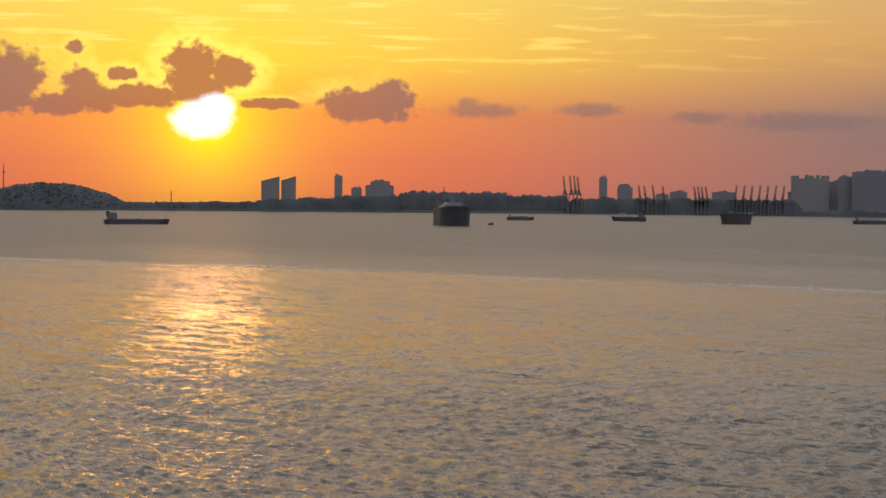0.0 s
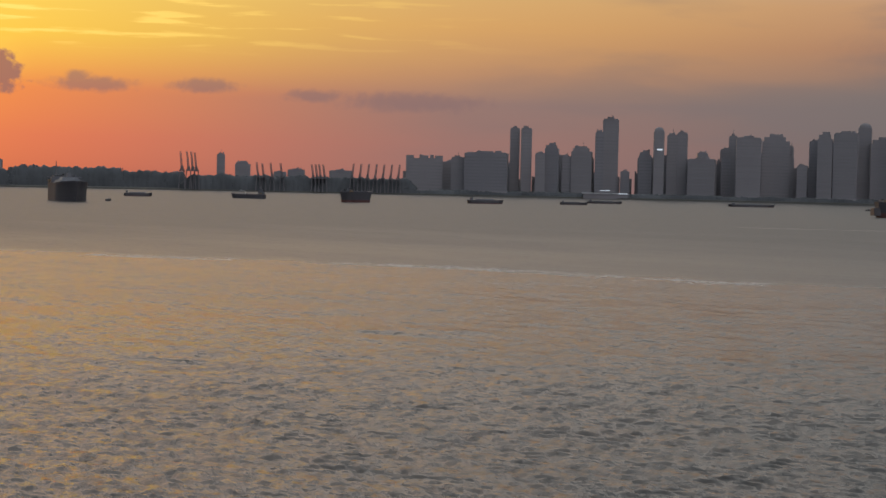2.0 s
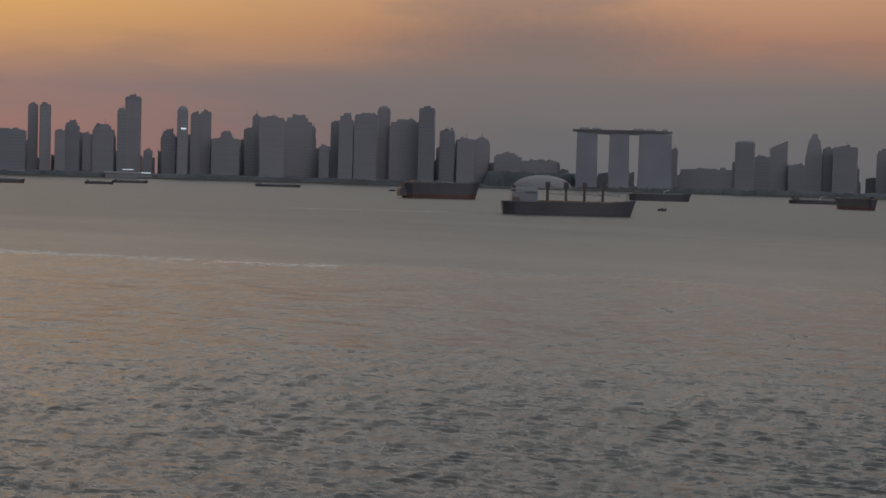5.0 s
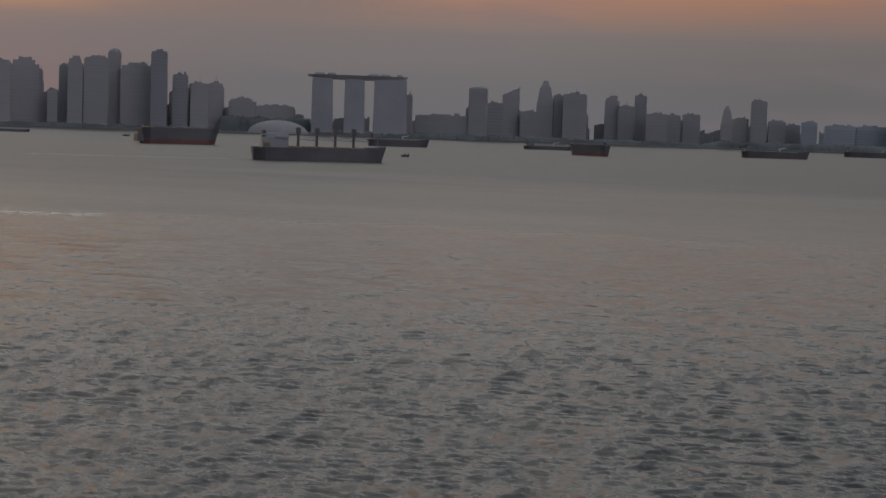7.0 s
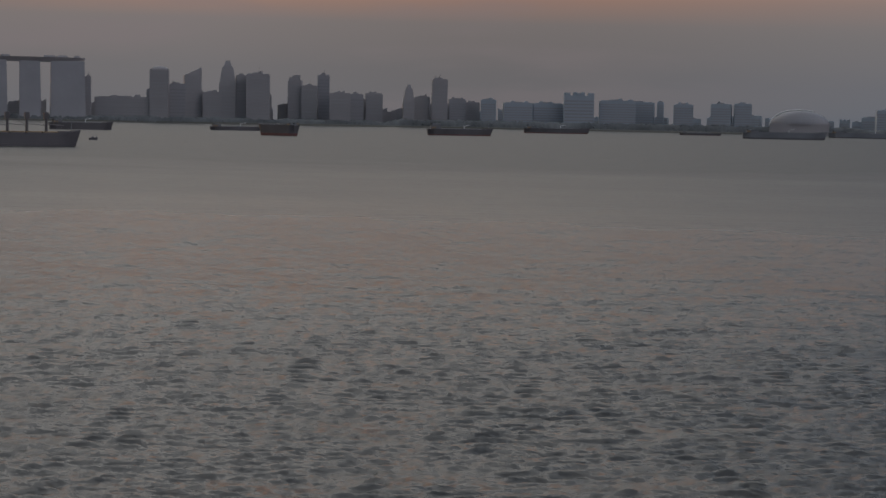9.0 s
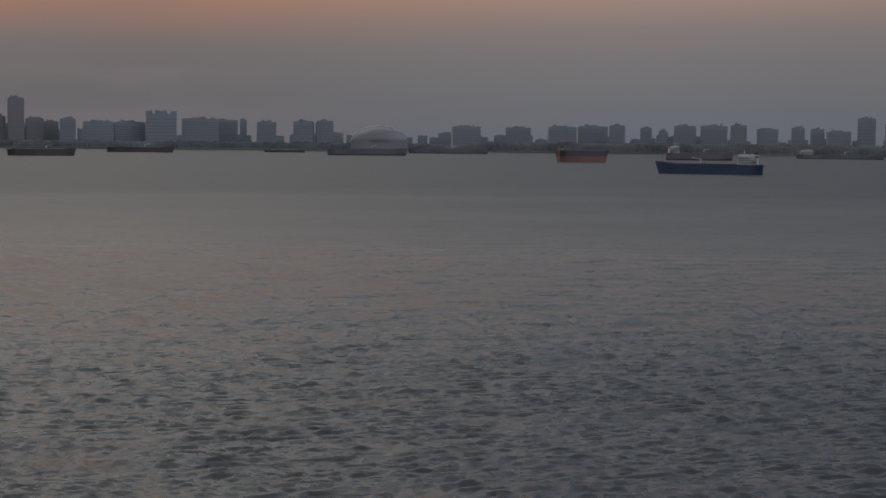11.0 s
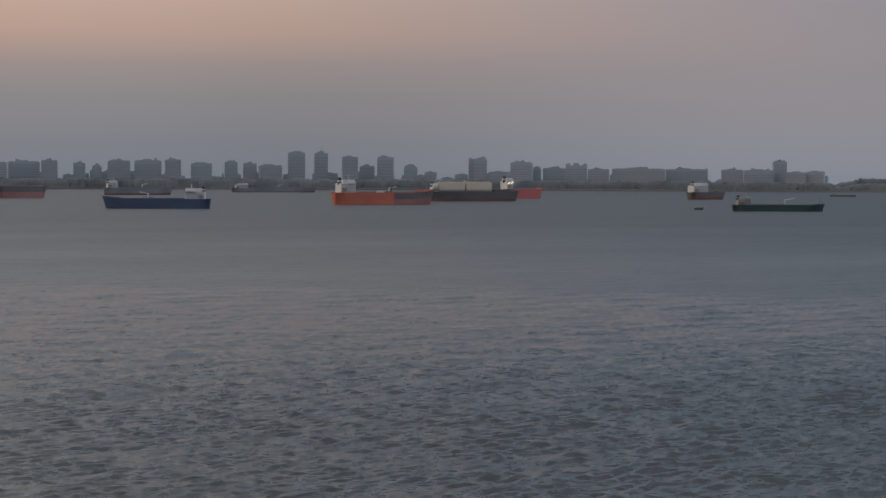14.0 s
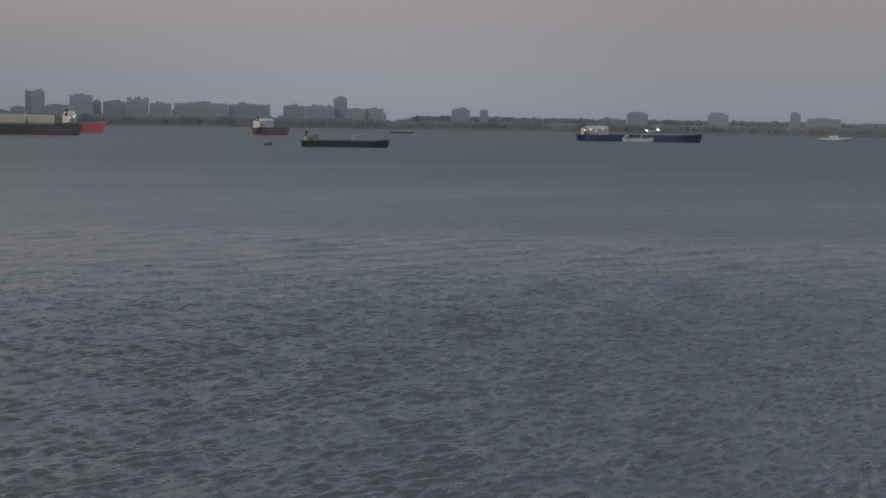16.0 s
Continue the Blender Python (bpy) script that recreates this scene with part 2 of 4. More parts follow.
WATER = make_water()
CONCRETE = surface("pale_concrete", (0.30, 0.29, 0.302), 0.8, scale=0.05)
# pale wall paint, made lighter and bluer so its colour carries the haze
PAINTED = surface("hazed_painted_wall", (0.305, 0.345, 0.395), 0.8, scale=0.05, vary=0.12)
GLASSY = surface("curtain_wall", (0.26, 0.26, 0.28), 0.45, scale=0.05)
BAND = surface("window_glass", (0.22, 0.222, 0.24), 0.3, scale=0.05, vary=0.15)
# glass lightened towards the wall tone, haze's low contrast put in the colour
BAND_PALE = surface("window_glass_hazed", (0.26, 0.258, 0.27), 0.4, scale=0.05, vary=0.15)
LAND = surface("grassy_land", (0.12, 0.12, 0.105), 0.95, scale=0.02)
STONE = surface("sea_wall_stone", (0.22, 0.21, 0.19), 0.9, scale=0.2)
# leaf colour with the bluish tint of distance haze mixed in
LEAF = surface("haze_tinted_leaves", (0.112, 0.122, 0.128), 0.8, scale=0.1, vary=0.4)
FOAM = surface("sea_foam", (0.8, 0.77, 0.72), 0.7, scale=0.5, vary=0.15)
WHITE = surface("white_ship_paint", (0.56, 0.57, 0.58), 0.45, scale=0.3, vary=0.12)
DARK = surface("dark_hull_paint", (0.085, 0.082, 0.09), 0.5, scale=0.2, vary=0.35)
BLUE = surface("navy_hull_paint", (0.04, 0.065, 0.13), 0.45, scale=0.2, vary=0.3)
BLACKGREEN = surface("green_black_hull_paint", (0.02, 0.05, 0.05), 0.5, scale=0.2, vary=0.3)
ORANGE = surface("orange_red_hull_paint", (0.42, 0.12, 0.075), 0.45, scale=0.2, vary=0.2)
RED = surface("red_hull_paint", (0.38, 0.09, 0.09), 0.45, scale=0.2, vary=0.2)
DUSKY_RED = surface("dusky_red_hull_paint", (0.25, 0.115, 0.11), 0.6, scale=0.3, vary=0.3)
RUST = surface("antifouling_red", (0.14, 0.062, 0.056), 0.7, scale=0.3, vary=0.35)
GREY = surface("grey_ship_paint", (0.17, 0.18, 0.20), 0.5, scale=0.3, vary=0.2)
DECK = surface("deck_paint", (0.15, 0.10, 0.08), 0.8, scale=0.5, vary=0.3)
BEIGE = surface("beige_tank_cover", (0.56, 0.50, 0.40), 0.6, scale=0.2, vary=0.12)
PALE = surface("pale_grey_ship_paint", (0.30, 0.31, 0.33), 0.5, scale=0.3, vary=0.15)
BUFF = surface("buff_crane_paint", (0.30, 0.22, 0.13), 0.6, scale=0.3, vary=0.2)
BLACK = surface("black_funnel_paint", (0.02, 0.02, 0.022), 0.5, scale=0.4, vary=0.3)
STEEL = surface("crane_steel", (0.20, 0.19, 0.20), 0.6, scale=0.2, vary=0.2)
LAMP = surface("deck_lamp_glow", (0.9, 0.8, 0.6), 0.5, emit=(1.0, 0.82, 0.55, 2.2))
LAMP_WHITE = surface("white_lamp_glow", (0.9, 0.9, 0.9), 0.5, emit=(0.85, 0.92, 1.0, 0.55))


# ---- mesh tools ----
def part(name, bm, material, parent=None, label=""):
    data = bpy.data.meshes.new(name)
    bm.to_mesh(data)
    bm.free()
    data.materials.append(material)
    ob = new(name, data)
    if parent is not None:
        ob.parent = parent
    if label:
        tagged(ob, label)
    return ob


def box(x0, x1, y0, y1, z0, z1, bevel=0.0, taper=1.0):
    bm = bmesh.new()
    bmesh.ops.create_cube(bm, size=1)
    cx, cy = (x0 + x1) / 2, (y0 + y1) / 2
    for v in bm.verts:
        k = taper if v.co.z > 0 else 1.0
        v.co = (cx + v.co.x * (x1 - x0) * k, cy + v.co.y * (y1 - y0) * k, z0 if v.co.z < 0 else z1)
    if bevel:
        bmesh.ops.bevel(bm, geom=bm.edges[:], offset=bevel, segments=2, affect="EDGES")
    return bm


def rod(a, b, r, sides=8, r2=None):
    bm = bmesh.new()
    a, b = Vector(a), Vector(b)
    m = Matrix.Translation((a + b) / 2) @ (b - a).to_track_quat("Z", "Y").to_matrix().to_4x4()
    bmesh.ops.create_cone(bm, cap_ends=True, segments=sides, radius1=r, radius2=r if r2 is None else r2, depth=(b - a).length, matrix=m)
    return bm


def join(*bms):
    bm = bmesh.new()
    for b in bms:
        data = bpy.data.meshes.new("join")
        b.to_mesh(data)
        b.free()
        bm.from_mesh(data)
        bpy.data.meshes.remove(data)
    return bm


def empty(name, m, label, category, group="", kind=""):
    ob = new(name)
    ob.matrix_world = m
    return tagged(ob, label, category, group, kind)


def raw(name, verts, faces, material, smooth=False):
    data = bpy.data.meshes.new(name)
    data.from_pydata(verts, [], faces)
    data.materials.append(material)
    data.update()
    if smooth:
        data.polygons.foreach_set("use_smooth", [True] * len(data.polygons))
    return new(name, data)


def spot(az, r, turn=0.0, z=0.0):
    """A pose at that heading and distance, whose -y side faces the origin."""
    p = toward(az, 0, r)
    return pose(p.x, p.y, z, 0, 0, -az + turn)


# ---- sea, shore and woods ----
# the tide rip: a line on the sea between choppy and calmer water
RIP = ((230, 1240), (284, 1146), (437, 886), (560, 640), (622, 500), (655, 330), (662, 200), (655, 80), (628, 0), (585, -80), (509, -186), (430, -290))


def sea():
    """One sheet of water to the far shore: short crested waves near by, flat where they grow too small to see."""
    cx, cy = -5.0, 60.0
    fine = np.arange(-4.0, 166.0, 0.18)
    angles = np.radians(np.concatenate([fine, np.arange(166.0, 356.0, 5.0)]))
    radii = [20.0, 50.0, 75.0, 100.0]
    while radii[-1] < 1500:
        radii.append(radii[-1] + max(0.6, radii[-1] ** 2 * 7.2e-6))
    radii = np.array(radii + [1800, 2300, 3000, 4000, 5400])
    step = np.gradient(radii)
    r, a = np.meshgrid(radii, angles, indexing="ij")
    x, y = cx + r * np.sin(a), cy + r * np.cos(a)
    z = np.zeros_like(x)
    rng = np.random.default_rng(8)
    for k in range(64):
        wave = 1.5 * (2.6 ** rng.random())
        turn = math.radians(80) + rng.normal() * 0.4
        height = 0.0088 * wave * (0.6 + 0.8 * rng.random())
        fade = (np.clip(wave / (3.0 * step) - 0.4, 0.12, 1) * np.clip((1450 - radii) / 900, 0, 1))[:, None]
        phase = (x * math.sin(turn) + y * math.cos(turn)) * 2 * math.pi / wave + rng.random() * 6.28
        z += fade * height * np.sin(phase)
    for k in range(28):
        wave = 8.0 * (3.2 ** rng.random())
        turn = math.radians(82) + rng.normal() * 0.4
        fade = (np.clip(wave / (3.0 * step) - 0.4, 0, 1) * np.clip((1700 - radii) / 700, 0, 1))[:, None]
        phase = (x * math.sin(turn) + y * math.cos(turn)) * 2 * math.pi / wave + rng.random() * 6.28
        z += fade * 0.0020 * wave * np.sin(phase)
    z = z + 0.35 * np.maximum(z, 0) * z
    z[:, len(fine):] = 0.0
    z[-5:] = 0.0
    z[:3] = 0.0
    bearings = [math.degrees(math.atan2(px - cx, py - cy)) for px, py in RIP]
    reach = np.interp(np.degrees(angles), bearings, [math.hypot(px - cx, py - cy) for px, py in RIP])
    reach = reach + 9 * np.sin(np.degrees(angles) * 0.9) + 5 * np.sin(np.degrees(angles) * 2.7 + 1)
    u = np.clip((r - reach[None]) / 60 + 0.5, 0, 1)
    calm = u * u * (3 - 2 * u)
    z *= 1 - 0.3 * calm
    nr, na = x.shape
    verts = np.stack([x, y, z], -1).reshape(-1, 3)
    verts = np.vstack([verts, [[cx, cy, 0.0]]])
    i, j = np.meshgrid(np.arange(nr - 1), np.arange(na), indexing="ij")
    jn = (j + 1) % na
    quads = np.stack([i * na + j, i * na + jn, (i + 1) * na + jn, (i + 1) * na + j], -1).reshape(-1, 4)
    ja = np.arange(na)
    tris = np.stack([np.full(na, nr * na), (ja + 1) % na, ja], -1)
    data = bpy.data.meshes.new("water")
    data.vertices.add(len(verts))
    data.vertices.foreach_set("co", verts.ravel())
    data.loops.add(quads.size + tris.size)
    data.loops.foreach_set("vertex_index", np.concatenate([quads.ravel(), tris.ravel()]))
    data.polygons.add(len(quads) + len(tris))
    data.polygons.foreach_set("loop_start", np.concatenate([np.arange(len(quads)) * 4, quads.size + np.arange(len(tris)) * 3]))
    data.polygons.foreach_set("use_smooth", np.ones(len(quads) + len(tris), dtype=bool))
    data.update(calc_edges=True)
    data.validate()
    mark = data.attributes.new("calm", "FLOAT", "POINT")
    mark.data.foreach_set("value", np.append(calm.ravel(), 0.0).astype(np.float32))
    data.materials.append(WATER)
    tagged(new("water", data), "choppy grey sea reflecting the sunset sky", "sea", kind="structure")


sea()


def shore():
    """A strip of low land all round the strait, with a stone sea wall."""
    verts, faces = [], []
    n = 360
    for k in range(n):
        a = radians(k)
        w = 14 * math.sin(k * 0.21) + 9 * math.sin(k * 0.57 + 1)
        for r, z in ((4640 + w, -3), (4644 + w, 4), (4690, 5), (4990, 9), (5600, 12)):
            verts.append((r * math.sin(a), r * math.cos(a), z))
    for k in range(n):
        for j in range(4):
            i, m = k * 5 + j, ((k + 1) % n) * 5 + j
            faces.append((i, m, m + 1, i + 1))
    ob = raw("ground", verts, faces, LAND)
    tagged(ob, "low green shore with a stone edge beyond the strait", "shore", kind="structure")


shore()

ICO = bmesh.new()
bmesh.ops.create_icosphere(ICO, subdivisions=1, radius=1.0)
ICO_V = np.array([v.co[:] for v in ICO.verts])
ICO_F = np.array([[v.index for v in f.verts] for f in ICO.faces])
ICO.free()


def woods(az0, az1, h0, h1, r=4665, seed=0):
    """A belt of trees along the shore: a closed canopy with an uneven top, and small crowns that break its outline."""
    rng = np.random.default_rng(seed + int(az0 * 10))
    n = max(4, int(radians(az1 - az0) * r / 4))
    verts, faces, c, s = [], [], [], []
    for k in range(n + 1):
        u = k / n
        a = radians(az0 + (az1 - az0) * u)
        ends = min(1.0, 0.45 + 12 * min(u, 1 - u))
        top = (h0 + (h1 - h0) * u) * ends * (0.88 + 0.13 * noise.noise((a * 90, r, 0)) + 0.09 * noise.noise((a * 330, r, 3)))
        for d, q in ((0, 0.0), (4, 0.42), (8, 0.72), (14, 0.94), (22, 1.0), (40, 0.8), (60, 0.0)):
            rr = r + d + rng.normal() * 1.6
            verts.append((rr * math.sin(a), rr * math.cos(a), max(0.5, q * top + (rng.normal() * 1.3 if q else 0))))
        for _ in range(5):
            q = 0.35 + 0.65 * rng.random()
            aa, rr = a + rng.normal() * 0.0006, r + 4 + 16 * q * q
            c.append((rr * math.sin(aa), rr * math.cos(aa), top * q - 1.0))
            s.append(rng.uniform(1.6, 3.8))
    for k in range(n):
        for j in range(6):
            i = k * 7 + j
            faces.append((i, i + 7, i + 8, i + 1))
    rng2 = np.random.default_rng(seed + 3)
    m = len(c)
    shape = ICO_V[None] * (1 + 0.2 * rng2.standard_normal((m, len(ICO_V), 1)))
    v = shape * np.asarray(s)[:, None, None] + np.asarray(c)[:, None]
    f = ICO_F[None] + (np.arange(m) * len(ICO_V))[:, None, None] + len(verts)
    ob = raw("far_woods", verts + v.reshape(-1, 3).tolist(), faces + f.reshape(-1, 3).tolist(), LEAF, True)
    return tagged(ob, "hazy dark belt of trees along the far shore", "woods", kind="stuff")


woods(16.5, 21.6, 25, 30)
woods(21.4, 24.4, 36, 46)
woods(24.2, 26.4, 48, 54)
woods(26.2, 30.2, 66, 66, 4720)
woods(30.0, 32.2, 56, 58, 4720)
woods(32.0, 40.0, 50, 50)
woods(39.6, 58.6, 17, 16)
woods(58.4, 61.6, 54, 52, 4720)
woods(61.4, 75.0, 18, 18)
woods(74.6, 91.5, 24, 26)
woods(91.2, 113.0, 34, 34)
woods(112.7, 124.0, 32, 30)
woods(123.7, 146.0, 27, 27)
woods(123.7, 146.0, 43, 41, 4820, 5)


def wooded_hill(az, r, width, depth, height, label):
    """A rounded hill under a closed canopy of tree crowns."""
    rng = np.random.default_rng(int(width))
    m = spot(az, r)
    verts, faces, c, s = [], [], [], []
    nu, nw = 110, 30
    for i in range(nu + 1):
        for j in range(nw + 1):
            u, w = 2 * i / nu - 1, 2 * j / nw - 1
            z = height * (max(0.0, 1 - u * u) * max(0.0, 1 - w * w)) ** 0.8 * (0.92 + 0.1 * noise.noise((u * 5, w * 4, 2)) + 0.04 * noise.noise((u * 22, w * 9, 4)))
            p = Vector((u * width / 2, w * depth / 2, z + rng.normal() * 0.5))
            verts.append(tuple(m @ p))
    for _ in range(1500):
        i, j = rng.integers(0, nu), rng.integers(0, int(nw * 0.65))
        k = i * (nw + 1) + j
        p = Vector(verts[k]).lerp(Vector(verts[k + nw + 2]), rng.random())
        c.append((p.x + rng.normal() * 2, p.y + rng.normal() * 2, p.z - 1.6))
        s.append(rng.uniform(1.6, 4.4))
    for i in range(nu):
        for j in range(nw):
            k = i * (nw + 1) + j
            faces.append((k, k + nw + 1, k + nw + 2, k + 1))
    n = len(c)
    shape = ICO_V[None] * (1 + 0.2 * rng.standard_normal((n, len(ICO_V), 1)))
    v = shape * np.asarray(s)[:, None, None] + np.asarray(c)[:, None]
    f = ICO_F[None] + (np.arange(n) * len(ICO_V))[:, None, None] + len(verts)
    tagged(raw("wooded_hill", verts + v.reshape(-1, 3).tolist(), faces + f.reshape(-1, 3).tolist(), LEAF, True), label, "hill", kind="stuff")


wooded_hill(14.5, 4720, 480, 140, 78, "rounded wooded hill on the shore under the sunset")
wooded_hill(11.6, 4730, 420, 140, 64, "low wooded hill on the shore under the sunset")


# ---- buildings ----
BUILDING_GROUP = "towers of the city skyline"


def tower(az, r, width, height, style, turn):
    """A high-rise: podium, shaft with bands of windows, and its own top."""
    a = abs(radians(turn))
    depth = max(14.0, min(34.0, 0.6 * width))
    w = max(8.0, (width - depth * math.sin(a)) / math.cos(a))
    slab = width > 48 and height < 95
    # towers past bearing 78 take the wall with haze in its colour
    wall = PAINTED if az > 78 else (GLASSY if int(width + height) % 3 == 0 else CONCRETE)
    kind = "apartment_block" if slab else "tower"
    what = {"slab": "flat roof", "taper": "tapering top", "dome": "rounded crown", "crown": "stepped crown", "wedge": "slanting roof", "notch": "notched roofline"}[style]
    tone = {CONCRETE: "grey concrete", PAINTED: "pale painted", GLASSY: "blue-grey glass"}[wall]
    thing = empty(kind, spot(az, r, turn), f"hazy {tone} {'apartment block' if slab else 'high-rise'} with a {what}", "building", BUILDING_GROUP)
    x, y = w / 2, depth / 2
    body_top = height * {"slab": 0.965, "taper": 0.6, "dome": 0.94, "crown": 0.9, "wedge": 0.84, "notch": 0.93}[style]
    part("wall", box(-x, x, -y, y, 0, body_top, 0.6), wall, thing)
    part("podium", box(-x - 3, x + 3, -y - 4, y + 3, 0, min(16, height * 0.16), 0.8), CONCRETE, thing)
    if style == "slab":
        part("roof", box(-x * 0.9, x * 0.9, -y * 0.8, y * 0.8, body_top, height * 0.985, 0.4), wall, thing)
        part("plant_room", box(-x * 0.45, x * 0.3, -y * 0.5, y * 0.5, height * 0.985, height + 1.5, 0.3), CONCRETE, thing)
    elif style == "taper":
        part("roof", box(-x, x, -y, y, body_top, height * 0.9, 0.4, 0.62), wall, thing)
        part("spire", box(-x * 0.5, x * 0.5, -y * 0.5, y * 0.5, height * 0.9, height, 0.3, 0.5), wall, thing)
    elif style == "dome":
        bm = bmesh.new()
        bmesh.ops.create_uvsphere(bm, u_segments=16, v_segments=8, radius=1.0)
        for v in bm.verts:
            v.co = (v.co.x * x * 0.96, v.co.y * y * 0.96, body_top + max(0, v.co.z) * (height - body_top))
        part("roof", bm, wall, thing)
    elif style == "crown":
        part("roof", box(-x * 0.86, x * 0.7, -y * 0.8, y * 0.8, body_top, height * 0.96, 0.4), wall, thing)
        part("plant_room", box(-x * 0.4, x * 0.5, -y * 0.6, y * 0.6, height * 0.96, height, 0.3), wall, thing)
    elif style == "wedge":
        bm = box(-x, x, -y, y, body_top, height, 0)
        for v in bm.verts:
            if v.co.z > body_top + 1 and v.co.x < 0:
                v.co.z = body_top + 3
        part("roof", bm, wall, thing)
    else:
        for k in range(5):
            if k % 2 == 0:
                part("roof_block", box(-x + k * w / 5, -x + (k + 1) * w / 5, -y, y, body_top, height, 0.3), wall, thing)
    # lift houses, tanks and a thin mast break the roofline
    rng = random.Random(int(az * 100 + height))
    top = {"slab": height + 1.5, "crown": height, "notch": height}.get(style)
    if top and height > 60:
        for _ in range(2):
            u, k = rng.uniform(-0.7, 0.5), rng.uniform(0.14, 0.3)
            part("lift_house", box(x * u, x * (u + k), -y * 0.5, y * 0.3, body_top - 0.5, body_top + (top - body_top) * rng.uniform(0.7, 1.0) + rng.uniform(1, 4), 0.2), wall, thing)
        if rng.random() < 0.35 and height > 100:
            part("roof_mast", rod((x * rng.uniform(-0.4, 0.4), 0, body_top), (x * 0.1, 0, top + rng.uniform(7, 14)), 0.9, 5, 0.4), STEEL, thing)
    # storeys: window bands let into the shaft on the two long faces
    step = 9.0 if height > 90 else 7.0
    n = int((body_top - 18) / step)
    strip = bpy.data.meshes.new("window_band")
    bm = join(box(-x + 1.5, -x * 0.06 - 0.6, -y - 0.35, -y + 0.3, 0, step * 0.42), box(-x * 0.06 + 0.6, x - 1.5, -y - 0.35, -y + 0.3, 0, step * 0.42))
    bm.to_mesh(strip)
    bm.free()
    strip.materials.append(BAND if wall is GLASSY else BAND_PALE)
    for k in range(n):
        ob = new("window_band", strip)
        ob.parent = thing
        ob.location.z = 17 + k * step
    return thing


tower(21.96, 4700, 51, 97, 'wedge', 6)
tower(22.58, 4720, 41, 99, 'wedge', 0)
tower(24.28, 4780, 23, 104, 'slab', -4)
tower(24.90, 4740, 30, 69, 'slab', -4)
tower(25.69, 4740, 81, 77, 'slab', -4)
tower(25.71, 4760, 56, 89, 'slab', -7)
tower(33.34, 4700, 23, 104, 'slab', 6)
tower(34.08, 4740, 43, 85, 'crown', 0)
tower(35.34, 4720, 36, 58, 'slab', 3)
tower(35.89, 4720, 49, 65, 'slab', -7)
tower(37.41, 4740, 66, 65, 'slab', -4)
tower(40.25, 4780, 105, 112, 'notch', 3)
tower(41.40, 4740, 38, 111, 'slab', -4)
tower(42.37, 4700, 124, 125, 'slab', -7)
tower(43.33, 4780, 28, 199, 'slab', -4)
tower(43.72, 4740, 31, 198, 'slab', 6)
tower(44.20, 4720, 28, 127, 'slab', 0)
tower(44.60, 4740, 41, 154, 'crown', -7)
tower(45.12, 4780, 30, 120, 'slab', 0)
tower(45.62, 4780, 61, 147, 'crown', -4)
tower(46.21, 4760, 25, 191, 'slab', 0)
tower(46.58, 4780, 45, 230, 'slab', 0)
tower(47.09, 4760, 25, 80, 'slab', 0)
tower(47.76, 4760, 35, 139, 'crown', 0)
sign_tower = tower(48.21, 4700, 30, 203, 'dome', 6)
tower(48.67, 4760, 31, 187, 'slab', -7)
tower(49.00, 4760, 30, 194, 'slab', -4)
tower(49.67, 4720, 80, 119, 'slab', -7)
tower(49.68, 4760, 31, 137, 'slab', 6)
tower(50.47, 4780, 28, 125, 'slab', 3)
tower(50.70, 4780, 25, 187, 'slab', -4)
tower(51.21, 4700, 70, 181, 'slab', 3)
tower(52.11, 4780, 76, 190, 'crown', 0)
tower(52.60, 4780, 20, 128, 'slab', 0)
tower(53.00, 4720, 30, 106, 'slab', -7)
tower(53.37, 4780, 28, 176, 'slab', 0)
tower(53.72, 4700, 42, 197, 'crown', -4)
tower(54.40, 4700, 67, 198, 'slab', -7)
tower(55.00, 4780, 37, 225, 'dome', -4)
tower(55.75, 4760, 98, 186, 'crown', 6)
tower(56.46, 4700, 46, 221, 'slab', -7)
tower(44.22, 4835, 30, 111, 'slab', 3)
tower(44.58, 4835, 33, 111, 'slab', -7)
tower(45.00, 4835, 40, 121, 'slab', -4)
tower(45.38, 4835, 24, 108, 'slab', 6)
tower(45.68, 4835, 31, 119, 'slab', 0)
tower(45.95, 4835, 15, 116, 'slab', -4)
tower(47.78, 4835, 46, 122, 'slab', -7)
tower(48.27, 4835, 41, 129, 'slab', 6)
tower(48.74, 4835, 41, 117, 'slab', 6)
tower(49.10, 4835, 22, 120, 'slab', 3)
tower(49.44, 4835, 42, 116, 'slab', -7)
tower(49.93, 4835, 44, 108, 'slab', 6)
tower(50.23, 4835, 10, 118, 'slab', -7)
tower(50.55, 4835, 47, 150, 'slab', 0)
tower(51.06, 4835, 43, 143, 'slab', -4)
tower(51.54, 4835, 43, 143, 'slab', 0)
tower(51.97, 4835, 34, 146, 'slab', 6)
tower(52.37, 4835, 36, 145, 'slab', 3)
tower(52.63, 4835, 13, 160, 'slab', -7)
tower(52.88, 4835, 27, 100, 'slab', 0)
tower(53.18, 4835, 27, 97, 'slab', -4)
tower(53.44, 4835, 40, 174, 'slab', -4)
tower(53.87, 4835, 37, 173, 'slab', -7)
tower(54.26, 4835, 33, 170, 'slab', 6)
tower(54.66, 4835, 39, 165, 'slab', -7)
tower(55.11, 4835, 42, 165, 'slab', -4)
tower(55.60, 4835, 47, 165, 'slab', -4)
tower(56.08, 4835, 42, 180, 'slab', 0)
tower(56.53, 4835, 40, 167, 'slab', -4)
tower(41.14, 4835, 48, 98, 'slab', -7)
tower(41.66, 4835, 43, 106, 'slab', 3)
tower(42.17, 4835, 46, 100, 'slab', 6)
tower(42.61, 4835, 31, 110, 'slab', 3)
tower(43.06, 4835, 46, 94, 'slab', -7)
tower(57.17, 4740, 44, 160, 'slab', -4)
tower(57.79, 4740, 54, 137, 'slab', 6)
